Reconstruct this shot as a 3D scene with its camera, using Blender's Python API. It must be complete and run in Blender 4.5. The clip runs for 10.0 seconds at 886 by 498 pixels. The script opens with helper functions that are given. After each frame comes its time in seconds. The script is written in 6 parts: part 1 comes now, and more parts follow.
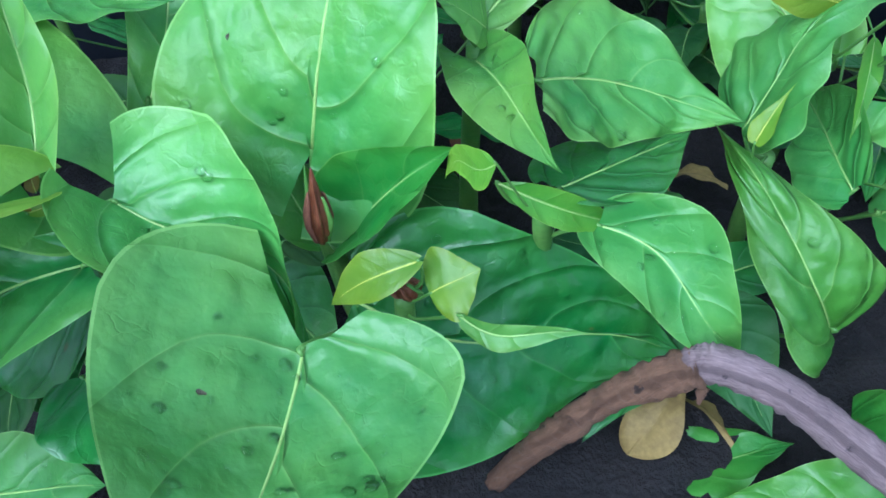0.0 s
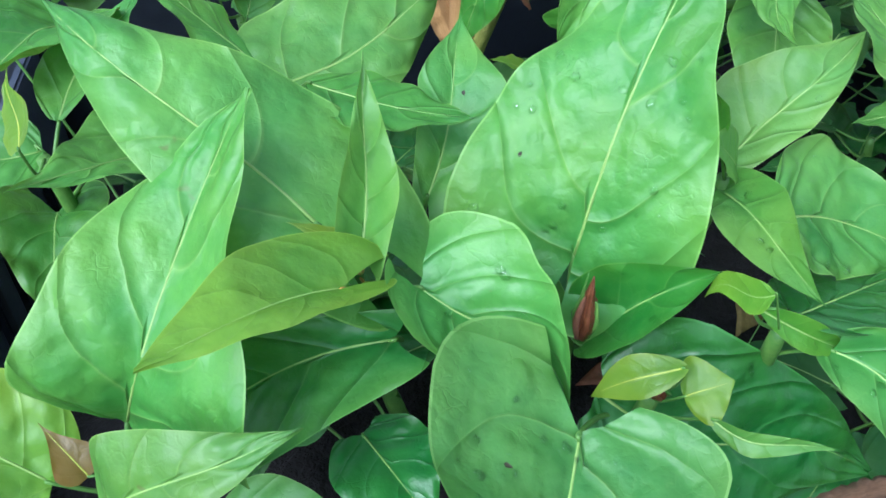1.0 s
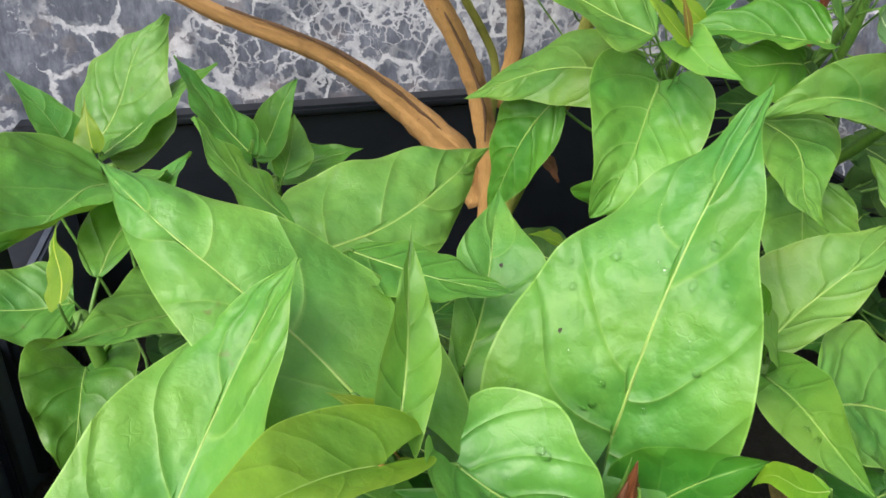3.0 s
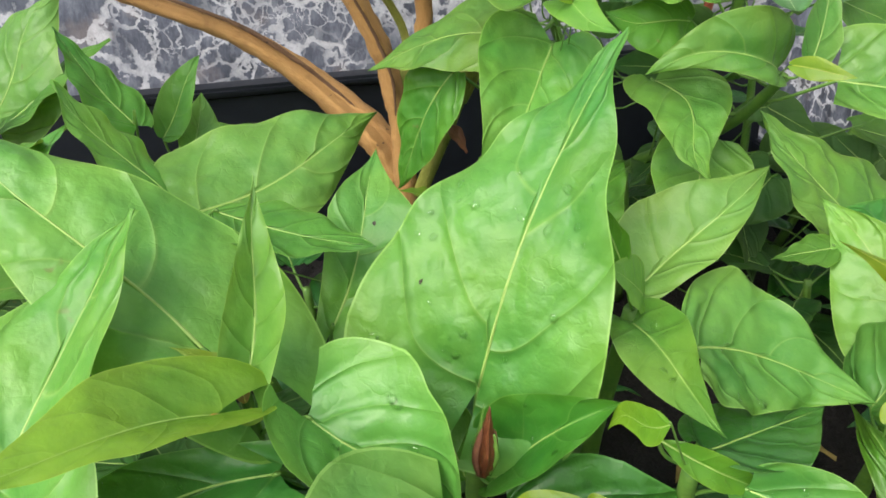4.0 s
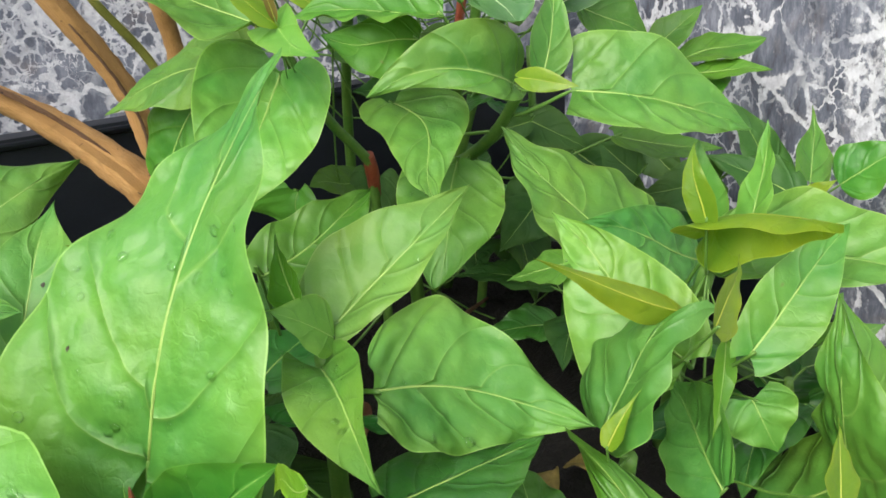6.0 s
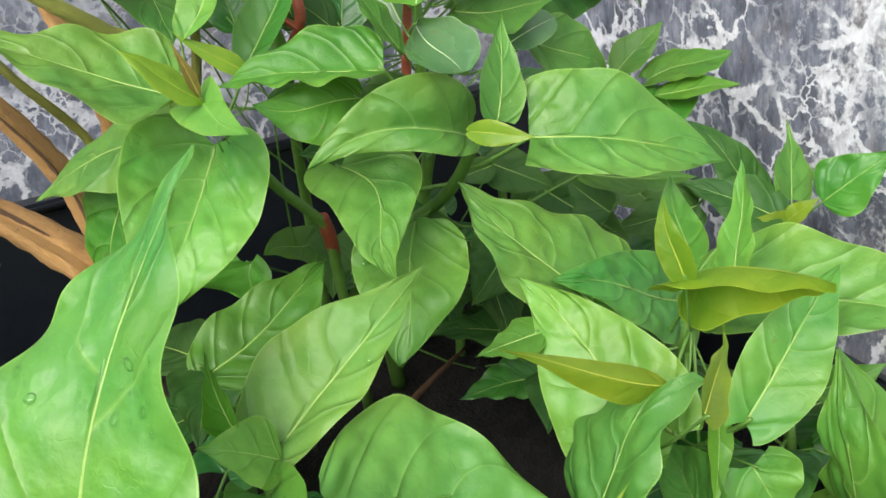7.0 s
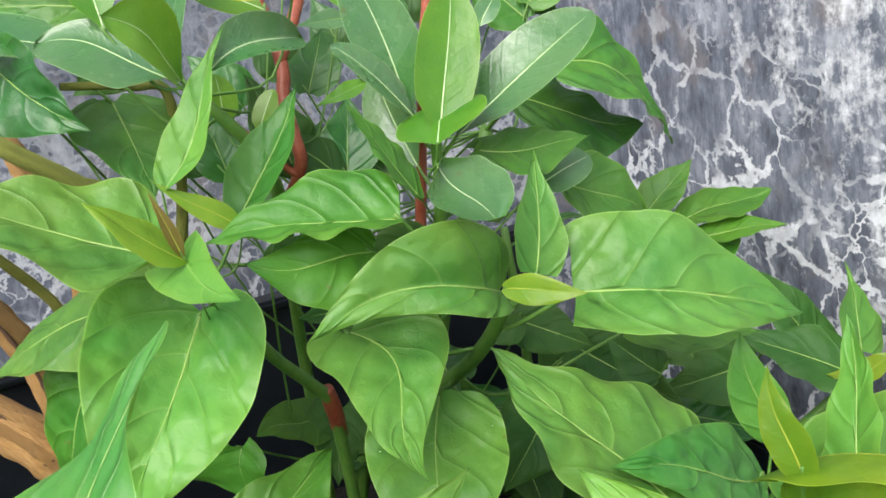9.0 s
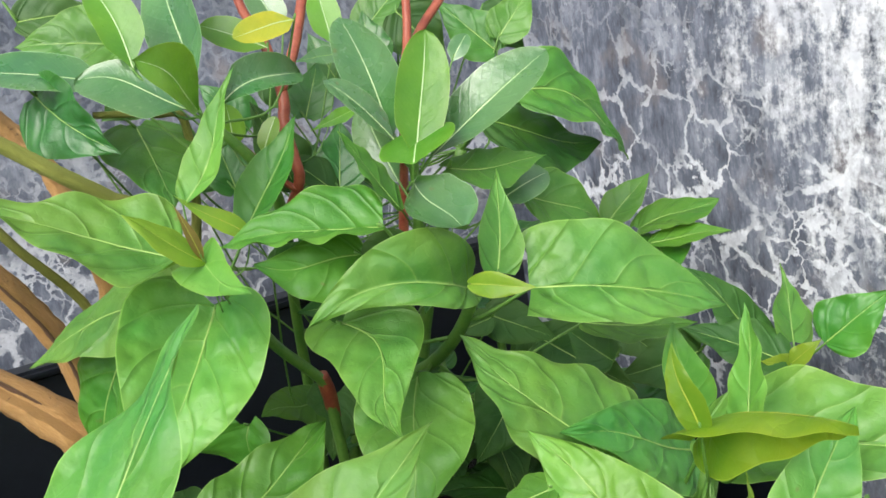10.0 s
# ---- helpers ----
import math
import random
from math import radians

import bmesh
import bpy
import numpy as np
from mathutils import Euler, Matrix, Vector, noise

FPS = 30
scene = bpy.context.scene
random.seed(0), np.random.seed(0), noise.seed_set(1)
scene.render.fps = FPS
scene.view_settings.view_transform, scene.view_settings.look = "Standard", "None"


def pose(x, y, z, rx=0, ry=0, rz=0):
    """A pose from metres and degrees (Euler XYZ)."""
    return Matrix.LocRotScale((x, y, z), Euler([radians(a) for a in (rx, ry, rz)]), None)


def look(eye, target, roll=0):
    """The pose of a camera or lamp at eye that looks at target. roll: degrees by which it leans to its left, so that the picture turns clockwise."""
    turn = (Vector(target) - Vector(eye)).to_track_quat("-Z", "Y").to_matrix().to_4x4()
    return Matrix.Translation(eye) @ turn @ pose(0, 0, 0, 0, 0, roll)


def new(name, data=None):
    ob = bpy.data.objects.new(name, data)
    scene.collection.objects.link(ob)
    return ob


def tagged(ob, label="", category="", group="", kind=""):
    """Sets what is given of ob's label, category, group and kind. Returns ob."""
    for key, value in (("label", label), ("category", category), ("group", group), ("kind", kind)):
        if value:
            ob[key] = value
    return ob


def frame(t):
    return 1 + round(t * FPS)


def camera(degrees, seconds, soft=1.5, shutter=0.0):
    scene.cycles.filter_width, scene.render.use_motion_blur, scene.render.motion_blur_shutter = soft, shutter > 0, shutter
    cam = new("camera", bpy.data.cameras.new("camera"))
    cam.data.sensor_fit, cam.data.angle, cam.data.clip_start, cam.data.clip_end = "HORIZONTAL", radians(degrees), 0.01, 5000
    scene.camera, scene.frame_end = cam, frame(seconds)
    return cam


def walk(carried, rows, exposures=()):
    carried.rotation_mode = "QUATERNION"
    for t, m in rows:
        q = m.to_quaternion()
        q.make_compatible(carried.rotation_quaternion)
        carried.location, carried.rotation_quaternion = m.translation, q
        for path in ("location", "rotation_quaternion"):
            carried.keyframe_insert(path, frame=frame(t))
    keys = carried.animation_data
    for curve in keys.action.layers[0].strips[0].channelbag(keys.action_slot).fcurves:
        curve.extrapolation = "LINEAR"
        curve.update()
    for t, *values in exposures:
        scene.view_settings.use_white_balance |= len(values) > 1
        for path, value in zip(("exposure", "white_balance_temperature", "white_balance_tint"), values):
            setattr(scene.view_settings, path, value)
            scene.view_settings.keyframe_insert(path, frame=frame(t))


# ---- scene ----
# ---- camera, light and exposure ----
cam = camera(55.1, 10.0, soft=1.65, shutter=0.0)
PATH = [
    (0, (0.0647, -0.0915, 0.5290), (0.2395, 0.6263, -0.1449), -6.99),
    (0.5, (0.0402, -0.0869, 0.5495), (0.2314, 0.6368, -0.1136), -3.59),
    (1, (0.0069, -0.0928, 0.5584), (0.1486, 0.6860, -0.0527), -3.22),
    (1.5, (-0.0097, -0.0891, 0.5603), (0.1154, 0.7153, -0.0205), -2.28),
    (2, (-0.0236, -0.0875, 0.5668), (0.1203, 0.7560, 0.0493), -0.22),
    (2.2, (-0.0231, -0.0838, 0.5687), (0.1280, 0.7708, 0.0718), -0.06),
    (3.3, (0.0092, -0.0892, 0.5582), (0.1745, 0.7842, 0.1002), -1.34),
    (3.5, (0.0158, -0.0909, 0.5547), (0.1847, 0.7821, 0.0972), -1.61),
    (4, (0.0311, -0.0974, 0.5481), (0.2102, 0.7732, 0.0899), -2.11),
    (4.5, (0.0470, -0.1026, 0.5449), (0.2599, 0.7648, 0.0952), -3.08),
    (5, (0.0606, -0.1115, 0.5419), (0.2936, 0.7541, 0.0986), -3.31),
    (5.5, (0.0740, -0.1085, 0.5354), (0.3382, 0.7508, 0.0973), -2.74),
    (6, (0.0959, -0.0954, 0.5374), (0.3850, 0.7601, 0.1078), -4.33),
    (6.2, (0.1028, -0.0876, 0.5351), (0.3945, 0.7686, 0.1086), -5.05),
    (7.3, (0.1173, -0.0709, 0.5481), (0.4290, 0.7885, 0.1430), -9.85),
    (7.5, (0.1163, -0.0739, 0.5485), (0.4383, 0.7935, 0.1691), -9.75),
    (8, (0.1107, -0.0602, 0.5506), (0.4568, 0.8265, 0.2441), -9.53),
    (8.5, (0.1182, -0.0403, 0.5418), (0.4759, 0.8531, 0.2702), -9.54),
    (9, (0.1238, -0.0234, 0.5355), (0.4837, 0.8714, 0.2713), -9.84),
    (9.5, (0.1212, -0.0345, 0.5401), (0.4827, 0.8608, 0.2797), -10.04),
    (10, (0.1136, -0.0687, 0.5445), (0.4773, 0.8274, 0.2901), -10.05),
]
EXPOSURES = [
    (0.0, 0.96, 4550, 11),
    (0.5, 0.97, 4250, 9),
    (1.0, 0.88, 4950, 9),
    (1.5, 0.84, 5850, 10),
    (3.3, 0.78, 6500, 10),
    (6.2, 0.83, 6450, 9),
    (8.0, 0.78, 6250, 8),
    (10.0, 0.80, 6250, 8),
]
walk(cam, [(t, look(eye, target, roll)) for t, eye, target, roll in PATH], EXPOSURES)

world = bpy.data.worlds.new("overcast_sky")
scene.world = world
world.use_nodes = True
wn = world.node_tree
sky = wn.nodes.new("ShaderNodeTexSky")
sky.sky_type = "NISHITA"
sky.sun_disc = False
sky.sun_elevation, sky.sun_rotation = radians(46), radians(227)
sky.dust_density, sky.ozone_density = 4.0, 0.6
wn.nodes["Background"].inputs["Strength"].default_value = 0.12
wn.links.new(sky.outputs[0], wn.nodes["Background"].inputs["Color"])

sun_data = bpy.data.lights.new("sun", "SUN")
sun_data.energy, sun_data.angle, sun_data.color = 2.0, radians(48), (1.0, 0.97, 0.92)
sun = new("sun", sun_data)
sun.matrix_world = look((-0.85, -0.75, 1.75), (0.12, 0.15, 0.4))


# ---- materials ----
def material(name):
    m = bpy.data.materials.new(name)
    m.use_nodes = True
    return m, m.node_tree, m.node_tree.nodes["Principled BSDF"]


def node(tree, kind, **values):
    n = tree.nodes.new(kind)
    for key, value in values.items():
        if key in n.inputs:
            n.inputs[key].default_value = value
    return n


def math_node(tree, op, a, b=None, c=None, clamp=False):
    n = tree.nodes.new("ShaderNodeMath")
    n.operation, n.use_clamp = op, clamp
    for k, v in enumerate((a, b, c)):
        if v is None:
            continue
        if isinstance(v, (int, float)):
            n.inputs[k].default_value = v
        else:
            tree.links.new(v, n.inputs[k])
    return n.outputs[0]


def mix_color(tree, fac, a, b, blend="MIX"):
    n = tree.nodes.new("ShaderNodeMix")
    n.data_type, n.blend_type, n.clamp_factor = "RGBA", blend, True
    for sock, v in ((n.inputs["Factor"], fac), (n.inputs[6], a), (n.inputs[7], b)):
        if isinstance(v, (int, float)):
            sock.default_value = v
        elif isinstance(v, tuple):
            sock.default_value = (*v, 1)
        else:
            tree.links.new(v, sock)
    return n.outputs[2]


def ramp(tree, fac, stops):
    n = tree.nodes.new("ShaderNodeValToRGB")
    els = n.color_ramp.elements
    while len(els) < len(stops):
        els.new(0.5)
    for e, (p, c) in zip(els, stops):
        e.position = p
        e.color = (*c, 1) if isinstance(c, tuple) else (c, c, c, 1)
    tree.links.new(fac, n.inputs[0])
    return n.outputs[0]


def noise_tex(tree, vector, scale, detail=4.0, rough=0.55, distortion=0.0):
    n = node(tree, "ShaderNodeTexNoise", Scale=scale, Detail=detail, Roughness=rough, Distortion=distortion)
    if vector is not None:
        tree.links.new(vector, n.inputs["Vector"])
    return n.outputs[0]


def leaf_material(name, top, vein, rough, translucent, net=0.5, pale=0.45, groove=1.35, gloss=0.5):
    """A leaf blade: u runs along the midrib, v tells its size; the vein layer counts the side veins."""
    m, t, bsdf = material(name)
    uv, lay = node(t, "ShaderNodeUVMap"), node(t, "ShaderNodeUVMap")
    uv.uv_map, lay.uv_map = "UVMap", "vein"
    obj = node(t, "ShaderNodeObjectInfo")
    pos = node(t, "ShaderNodeTexCoord").outputs["Object"]
    sep, sep2 = node(t, "ShaderNodeSeparateXYZ"), node(t, "ShaderNodeSeparateXYZ")
    t.links.new(uv.outputs[0], sep.inputs[0])
    t.links.new(lay.outputs[0], sep2.inputs[0])
    u, size, g, side = sep.outputs[0], sep.outputs[1], sep2.outputs[0], sep2.outputs[1]
    inner = math_node(t, "SUBTRACT", 1.0, math_node(t, "POWER", side, 2.5), clamp=True)
    tooth = math_node(t, "ABSOLUTE", math_node(t, "SUBTRACT", math_node(t, "FRACT", g), 0.5))
    thick = math_node(t, "MULTIPLY_ADD", side, -0.030, 0.045)
    line = math_node(t, "SUBTRACT", 1.0, math_node(t, "DIVIDE", tooth, thick, clamp=True), clamp=True)
    line = math_node(t, "MULTIPLY", line, inner)
    # small veins that join the side veins, and puffed cells between them
    shift = node(t, "ShaderNodeTexNoise", Scale=120.0, Detail=3.0)
    t.links.new(pos, shift.inputs["Vector"])
    bent = node(t, "ShaderNodeVectorMath")
    bent.operation = "MULTIPLY_ADD"
    bent.inputs[1].default_value = (0.009, 0.009, 0.009)
    t.links.new(shift.outputs["Color"], bent.inputs[0])
    t.links.new(pos, bent.inputs[2])
    cells = node(t, "ShaderNodeTexVoronoi", Scale=150.0)
    cells.feature = "SMOOTH_F1"
    cells.inputs["Smoothness"].default_value = 0.35
    t.links.new(bent.outputs[0], cells.inputs["Vector"])
    net_tex = node(t, "ShaderNodeTexVoronoi", Scale=210.0)
    net_tex.feature = "DISTANCE_TO_EDGE"
    t.links.new(bent.outputs[0], net_tex.inputs["Vector"])
    fine = math_node(t, "SUBTRACT", 1.0, math_node(t, "DIVIDE", net_tex.outputs["Distance"], 0.10, clamp=True), clamp=True)
    fine = math_node(t, "MULTIPLY", fine, ramp(t, noise_tex(t, pos, 70.0, 3.0), [(0.42, 0.0), (0.62, 1.0)]))
    # colour: patches, freckles, yellowing between the veins, a pale rim
    patch = noise_tex(t, pos, 26.0, 5.0, 0.62)
    dark = (top[0] * 0.62, top[1] * 0.74, top[2] * 0.70)
    light = (min(1, top[0] * 1.45 + 0.012), top[1] * 1.16, top[2] * 1.10)
    col = mix_color(t, ramp(t, patch, [(0.34, 0.0), (0.68, 1.0)]), dark, light)
    yellow = (top[0] * 2.0 + 0.02, top[1] * 1.06, top[2] * 0.5)
    col = mix_color(t, math_node(t, "MULTIPLY", ramp(t, noise_tex(t, pos, 17.0, 3.0), [(0.50, 0.0), (0.75, 1.0)]), 0.45), col, yellow)
    near_rim = math_node(t, "MULTIPLY", math_node(t, "POWER", side, 5.0), math_node(t, "MULTIPLY_ADD", noise_tex(t, pos, 40.0), 1.2, -0.25, clamp=True))
    col = mix_color(t, math_node(t, "MULTIPLY", near_rim, 0.6), col, yellow)
    # groove shading along the side veins, mixed faintly into the colour
    beside = math_node(t, "SUBTRACT", 1.0, math_node(t, "DIVIDE", tooth, 0.16, clamp=True), clamp=True)
    col = mix_color(t, math_node(t, "MULTIPLY", math_node(t, "MULTIPLY", beside, inner), 0.07), col, dark)
    col = mix_color(t, math_node(t, "MULTIPLY", fine, 0.16 * net), col, vein)
    col = mix_color(t, math_node(t, "MULTIPLY", line, math_node(t, "MULTIPLY", size, pale)), col, vein)
    freckle = ramp(t, noise_tex(t, pos, 420.0, 3.0, 0.6), [(0.60, 0.0), (0.72, 1.0)])
    col = mix_color(t, math_node(t, "MULTIPLY", freckle, 0.14), col, vein)
    blemish = ramp(t, noise_tex(t, pos, 130.0, 2.0, 0.4), [(0.755, 0.0), (0.785, 1.0)])
    col = mix_color(t, math_node(t, "MULTIPLY", blemish, 0.6), col, (0.13, 0.12, 0.03))
    rim = math_node(t, "GREATER_THAN", side, 0.982)
    col = mix_color(t, math_node(t, "MULTIPLY", rim, 0.45), col, tuple(min(1, c * 1.25) for c in vein))
    hsv = node(t, "ShaderNodeHueSaturation")
    t.links.new(math_node(t, "MULTIPLY_ADD", obj.outputs["Random"], 0.020, 0.490), hsv.inputs["Hue"])
    t.links.new(math_node(t, "MULTIPLY_ADD", math_node(t, "FRACT", math_node(t, "MULTIPLY", obj.outputs["Random"], 7.13)), 0.26, 0.87), hsv.inputs["Value"])
    t.links.new(col, hsv.inputs["Color"])
    t.links.new(hsv.outputs[0], bsdf.inputs["Base Color"])
    wet = noise_tex(t, pos, 45.0, 4.0)
    t.links.new(math_node(t, "MULTIPLY_ADD", wet, 0.40, rough - 0.20), bsdf.inputs["Roughness"])
    bsdf.inputs["Specular IOR Level"].default_value = gloss
    # relief: sunken side veins, puffed cells, fine grain
    sunk = math_node(t, "POWER", math_node(t, "SUBTRACT", 1.0, math_node(t, "DIVIDE", tooth, 0.22, clamp=True), clamp=True), 2.0)
    h = math_node(t, "MULTIPLY", math_node(t, "MULTIPLY", sunk, math_node(t, "MULTIPLY_ADD", u, 0.6, -1.0)), math_node(t, "MULTIPLY", math_node(t, "POWER", size, 1.3), groove))
    h = math_node(t, "MULTIPLY_ADD", math_node(t, "MULTIPLY", cells.outputs["Distance"], size), -1.6 * net, h)
    h = math_node(t, "MULTIPLY_ADD", fine, -0.14 * net, h)
    h = math_node(t, "MULTIPLY_ADD", noise_tex(t, pos, 300.0, 4.0), 0.30, h)
    bump = node(t, "ShaderNodeBump", Strength=0.9, Distance=0.0010)
    t.links.new(h, bump.inputs["Height"])
    t.links.new(bump.outputs[0], bsdf.inputs["Normal"])
    trans = node(t, "ShaderNodeBsdfTranslucent")
    t.links.new(mix_color(t, 0.5, hsv.outputs[0], (0.30, 0.46, 0.03)), trans.inputs["Color"])
    mix = node(t, "ShaderNodeMixShader", Fac=translucent)
    t.links.new(bsdf.outputs[0], mix.inputs[1])
    t.links.new(trans.outputs[0], mix.inputs[2])
    t.links.new(mix.outputs[0], t.nodes["Material Output"].inputs["Surface"])
    return m


def plain_material(name, a, b, rough, scale=60.0, bump=0.4, depth=0.001, metal=0.0):
    m, t, bsdf = material(name)
    geo = node(t, "ShaderNodeTexCoord")
    n1 = noise_tex(t, geo.outputs["Object"], scale, 6.0, 0.6)
    n2 = noise_tex(t, geo.outputs["Object"], scale * 6, 4.0, 0.6)
    mixed = math_node(t, "MULTIPLY_ADD", n2, 0.4, math_node(t, "MULTIPLY", n1, 0.6))
    t.links.new(mix_color(t, ramp(t, mixed, [(0.35, 0.0), (0.65, 1.0)]), a, b), bsdf.inputs["Base Color"])
    t.links.new(math_node(t, "MULTIPLY_ADD", n1, 0.25, rough - 0.12), bsdf.inputs["Roughness"])
    bsdf.inputs["Metallic"].default_value = metal
    bp = node(t, "ShaderNodeBump", Strength=bump, Distance=depth)
    t.links.new(mixed, bp.inputs["Height"])
    t.links.new(bp.outputs[0], bsdf.inputs["Normal"])
    return m


def bark_material(name, a, b, dark):
    """Bark that runs along a stem: fibres lengthwise, dark scars and specks."""
    m, t, bsdf = material(name)
    uv = node(t, "ShaderNodeUVMap")
    mp = node(t, "ShaderNodeMapping")
    mp.inputs["Scale"].default_value = (1.0, 14.0, 1.0)
    geo = node(t, "ShaderNodeTexCoord")
    t.links.new(uv.outputs[0], mp.inputs["Vector"])
    fib = noise_tex(t, mp.outputs[0], 6.0, 6.0, 0.65, 0.4)
    pat = noise_tex(t, geo.outputs["Object"], 60.0, 5.0, 0.6)
    spot = noise_tex(t, geo.outputs["Object"], 190.0, 3.0, 0.7)
    col = mix_color(t, ramp(t, fib, [(0.3, 0.0), (0.7, 1.0)]), a, b)
    col = mix_color(t, ramp(t, pat, [(0.55, 0.0), (0.75, 0.8)]), col, tuple(c * 0.6 for c in a))
    col = mix_color(t, ramp(t, spot, [(0.66, 0.0), (0.72, 0.9)]), col, dark)
    t.links.new(col, bsdf.inputs["Base Color"])
    bsdf.inputs["Roughness"].default_value = 0.7
    h = math_node(t, "MULTIPLY_ADD", fib, 0.8, math_node(t, "MULTIPLY", spot, 0.5))
    bp = node(t, "ShaderNodeBump", Strength=0.9, Distance=0.002)
    t.links.new(h, bp.inputs["Height"])
    t.links.new(bp.outputs[0], bsdf.inputs["Normal"])
    return m


def wall_material():
    """Slate-grey algae film over white paint: the film has shrunk into plates with white cracks between them, and has worn off in specks and blotches."""
    m, t, bsdf = material("weathered_wall")
    pos = node(t, "ShaderNodeTexCoord").outputs["Object"]
    sep = node(t, "ShaderNodeSeparateXYZ")
    t.links.new(pos, sep.inputs[0])
    x, y, z = sep.outputs

    def warped(scale, amount, detail=4.0):
        w = node(t, "ShaderNodeTexNoise", Scale=scale, Detail=detail, Roughness=0.6)
        t.links.new(pos, w.inputs["Vector"])
        o = node(t, "ShaderNodeVectorMath")
        o.operation = "MULTIPLY_ADD"
        o.inputs[1].default_value = (amount, amount, amount)
        t.links.new(w.outputs["Color"], o.inputs[0])
        t.links.new(pos, o.inputs[2])
        return o.outputs[0]

    def cracks(scale, width, vector, mask):
        v = node(t, "ShaderNodeTexVoronoi", Scale=scale)
        v.feature = "DISTANCE_TO_EDGE"
        t.links.new(vector, v.inputs["Vector"])
        wide = math_node(t, "MAXIMUM", math_node(t, "MULTIPLY_ADD", noise_tex(t, pos, 38.0, 4.0, 0.65), 4.0 * width, -1.25 * width), 0.002)
        c = math_node(t, "SUBTRACT", 1.0, math_node(t, "DIVIDE", v.outputs["Distance"], wide, clamp=True), clamp=True)
        c = math_node(t, "MULTIPLY", math_node(t, "MULTIPLY", c, 2.2, clamp=True), mask)
        return c

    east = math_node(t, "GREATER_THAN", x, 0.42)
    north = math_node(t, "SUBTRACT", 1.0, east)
    rough_edge = warped(70.0, 0.020)
    # plates: large ones everywhere, small ones as a lace low on the north wall and in patches
    big = cracks(30.0, 0.075, rough_edge, ramp(t, noise_tex(t, pos, 22.0, 4.0), [(0.38, 0.0), (0.50, 1.0)]))
    mid = cracks(62.0, 0.090, rough_edge, ramp(t, noise_tex(t, pos, 14.0, 3.0), [(0.50, 0.0), (0.60, 0.9)]))
    lace_at = math_node(t, "MULTIPLY", math_node(t, "MULTIPLY_ADD", x, 14.0, 0.4, clamp=True), north)
    lace_at = math_node(t, "MULTIPLY", lace_at, math_node(t, "MULTIPLY_ADD", z, 40.0, -16.3, clamp=True))
    lace = cracks(105.0, 0.17, warped(110.0, 0.012), math_node(t, "MULTIPLY", lace_at, ramp(t, noise_tex(t, pos, 26.0, 3.0), [(0.36, 0.0), (0.50, 0.85)])))
    crack = math_node(t, "MAXIMUM", math_node(t, "MAXIMUM", big, mid), lace)
    crack = math_node(t, "MULTIPLY", crack, math_node(t, "MULTIPLY_ADD", noise_tex(t, pos, 160.0, 4.0, 0.7), 1.6, 0.05, clamp=True))
    # where the film is thin: away from the corner, high on the north wall and at its left
    thin_e = math_node(t, "MULTIPLY_ADD", y, -5.2, math_node(t, "MULTIPLY_ADD", z, 3.0, 0.50))
    thin_n = math_node(t, "MULTIPLY_ADD", z, 11.0, math_node(t, "MULTIPLY_ADD", x, -5.5, -5.75))
    thin_n = math_node(t, "MAXIMUM", thin_n, math_node(t, "MULTIPLY_ADD", x, -3.5, math_node(t, "MULTIPLY_ADD", z, 4.0, -1.95)))
    thin = math_node(t, "ADD", math_node(t, "MULTIPLY", thin_e, east), math_node(t, "MULTIPLY", thin_n, north))
    thin = math_node(t, "MINIMUM", math_node(t, "MAXIMUM", thin, -0.15), 1.0)
    stretch = node(t, "ShaderNodeMapping")
    stretch.inputs["Scale"].default_value = (1.0, 1.0, 0.35)
    t.links.new(pos, stretch.inputs["Vector"])
    # film: slate, mottled at three sizes
    tone = math_node(t, "MULTIPLY_ADD", noise_tex(t, pos, 24.0, 5.0, 0.65), 0.45, math_node(t, "MULTIPLY", noise_tex(t, stretch.outputs[0], 130.0, 7.0, 0.75), 0.55))
    film = ramp(t, tone, [(0.36, (0.030, 0.036, 0.048)), (0.50, (0.125, 0.142, 0.185)), (0.64, (0.30, 0.325, 0.39))])
    # north wall's weaker light is put into the colour: darker film
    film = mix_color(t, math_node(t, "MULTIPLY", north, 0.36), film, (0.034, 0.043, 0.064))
    brown = ramp(t, noise_tex(t, pos, 33.0, 4.0), [(0.56, 0.0), (0.70, 0.6)])
    film = mix_color(t, brown, film, (0.21, 0.185, 0.185))
    # worn specks and blotches that show the paint
    wear = math_node(t, "MULTIPLY_ADD", noise_tex(t, stretch.outputs[0], 62.0, 8.0, 0.72), 0.6, math_node(t, "MULTIPLY", noise_tex(t, pos, 210.0, 5.0, 0.7), 0.4))
    bare = math_node(t, "MULTIPLY", math_node(t, "ADD", wear, math_node(t, "MULTIPLY_ADD", thin, 0.20, math_node(t, "MULTIPLY_ADD", north, -0.035, -0.600))), 8.0, clamp=True)
    paint = ramp(t, noise_tex(t, pos, 90.0, 5.0), [(0.35, (0.60, 0.62, 0.68)), (0.60, (0.82, 0.84, 0.88))])
    col = mix_color(t, math_node(t, "MULTIPLY", bare, 0.92), film, paint)
    # cracks show less where the film has broken up into streaks
    high = math_node(t, "MULTIPLY_ADD", math_node(t, "ADD", z, math_node(t, "MULTIPLY", noise_tex(t, pos, 12.0, 3.0), 0.08)), -14.0, 7.75, clamp=True)
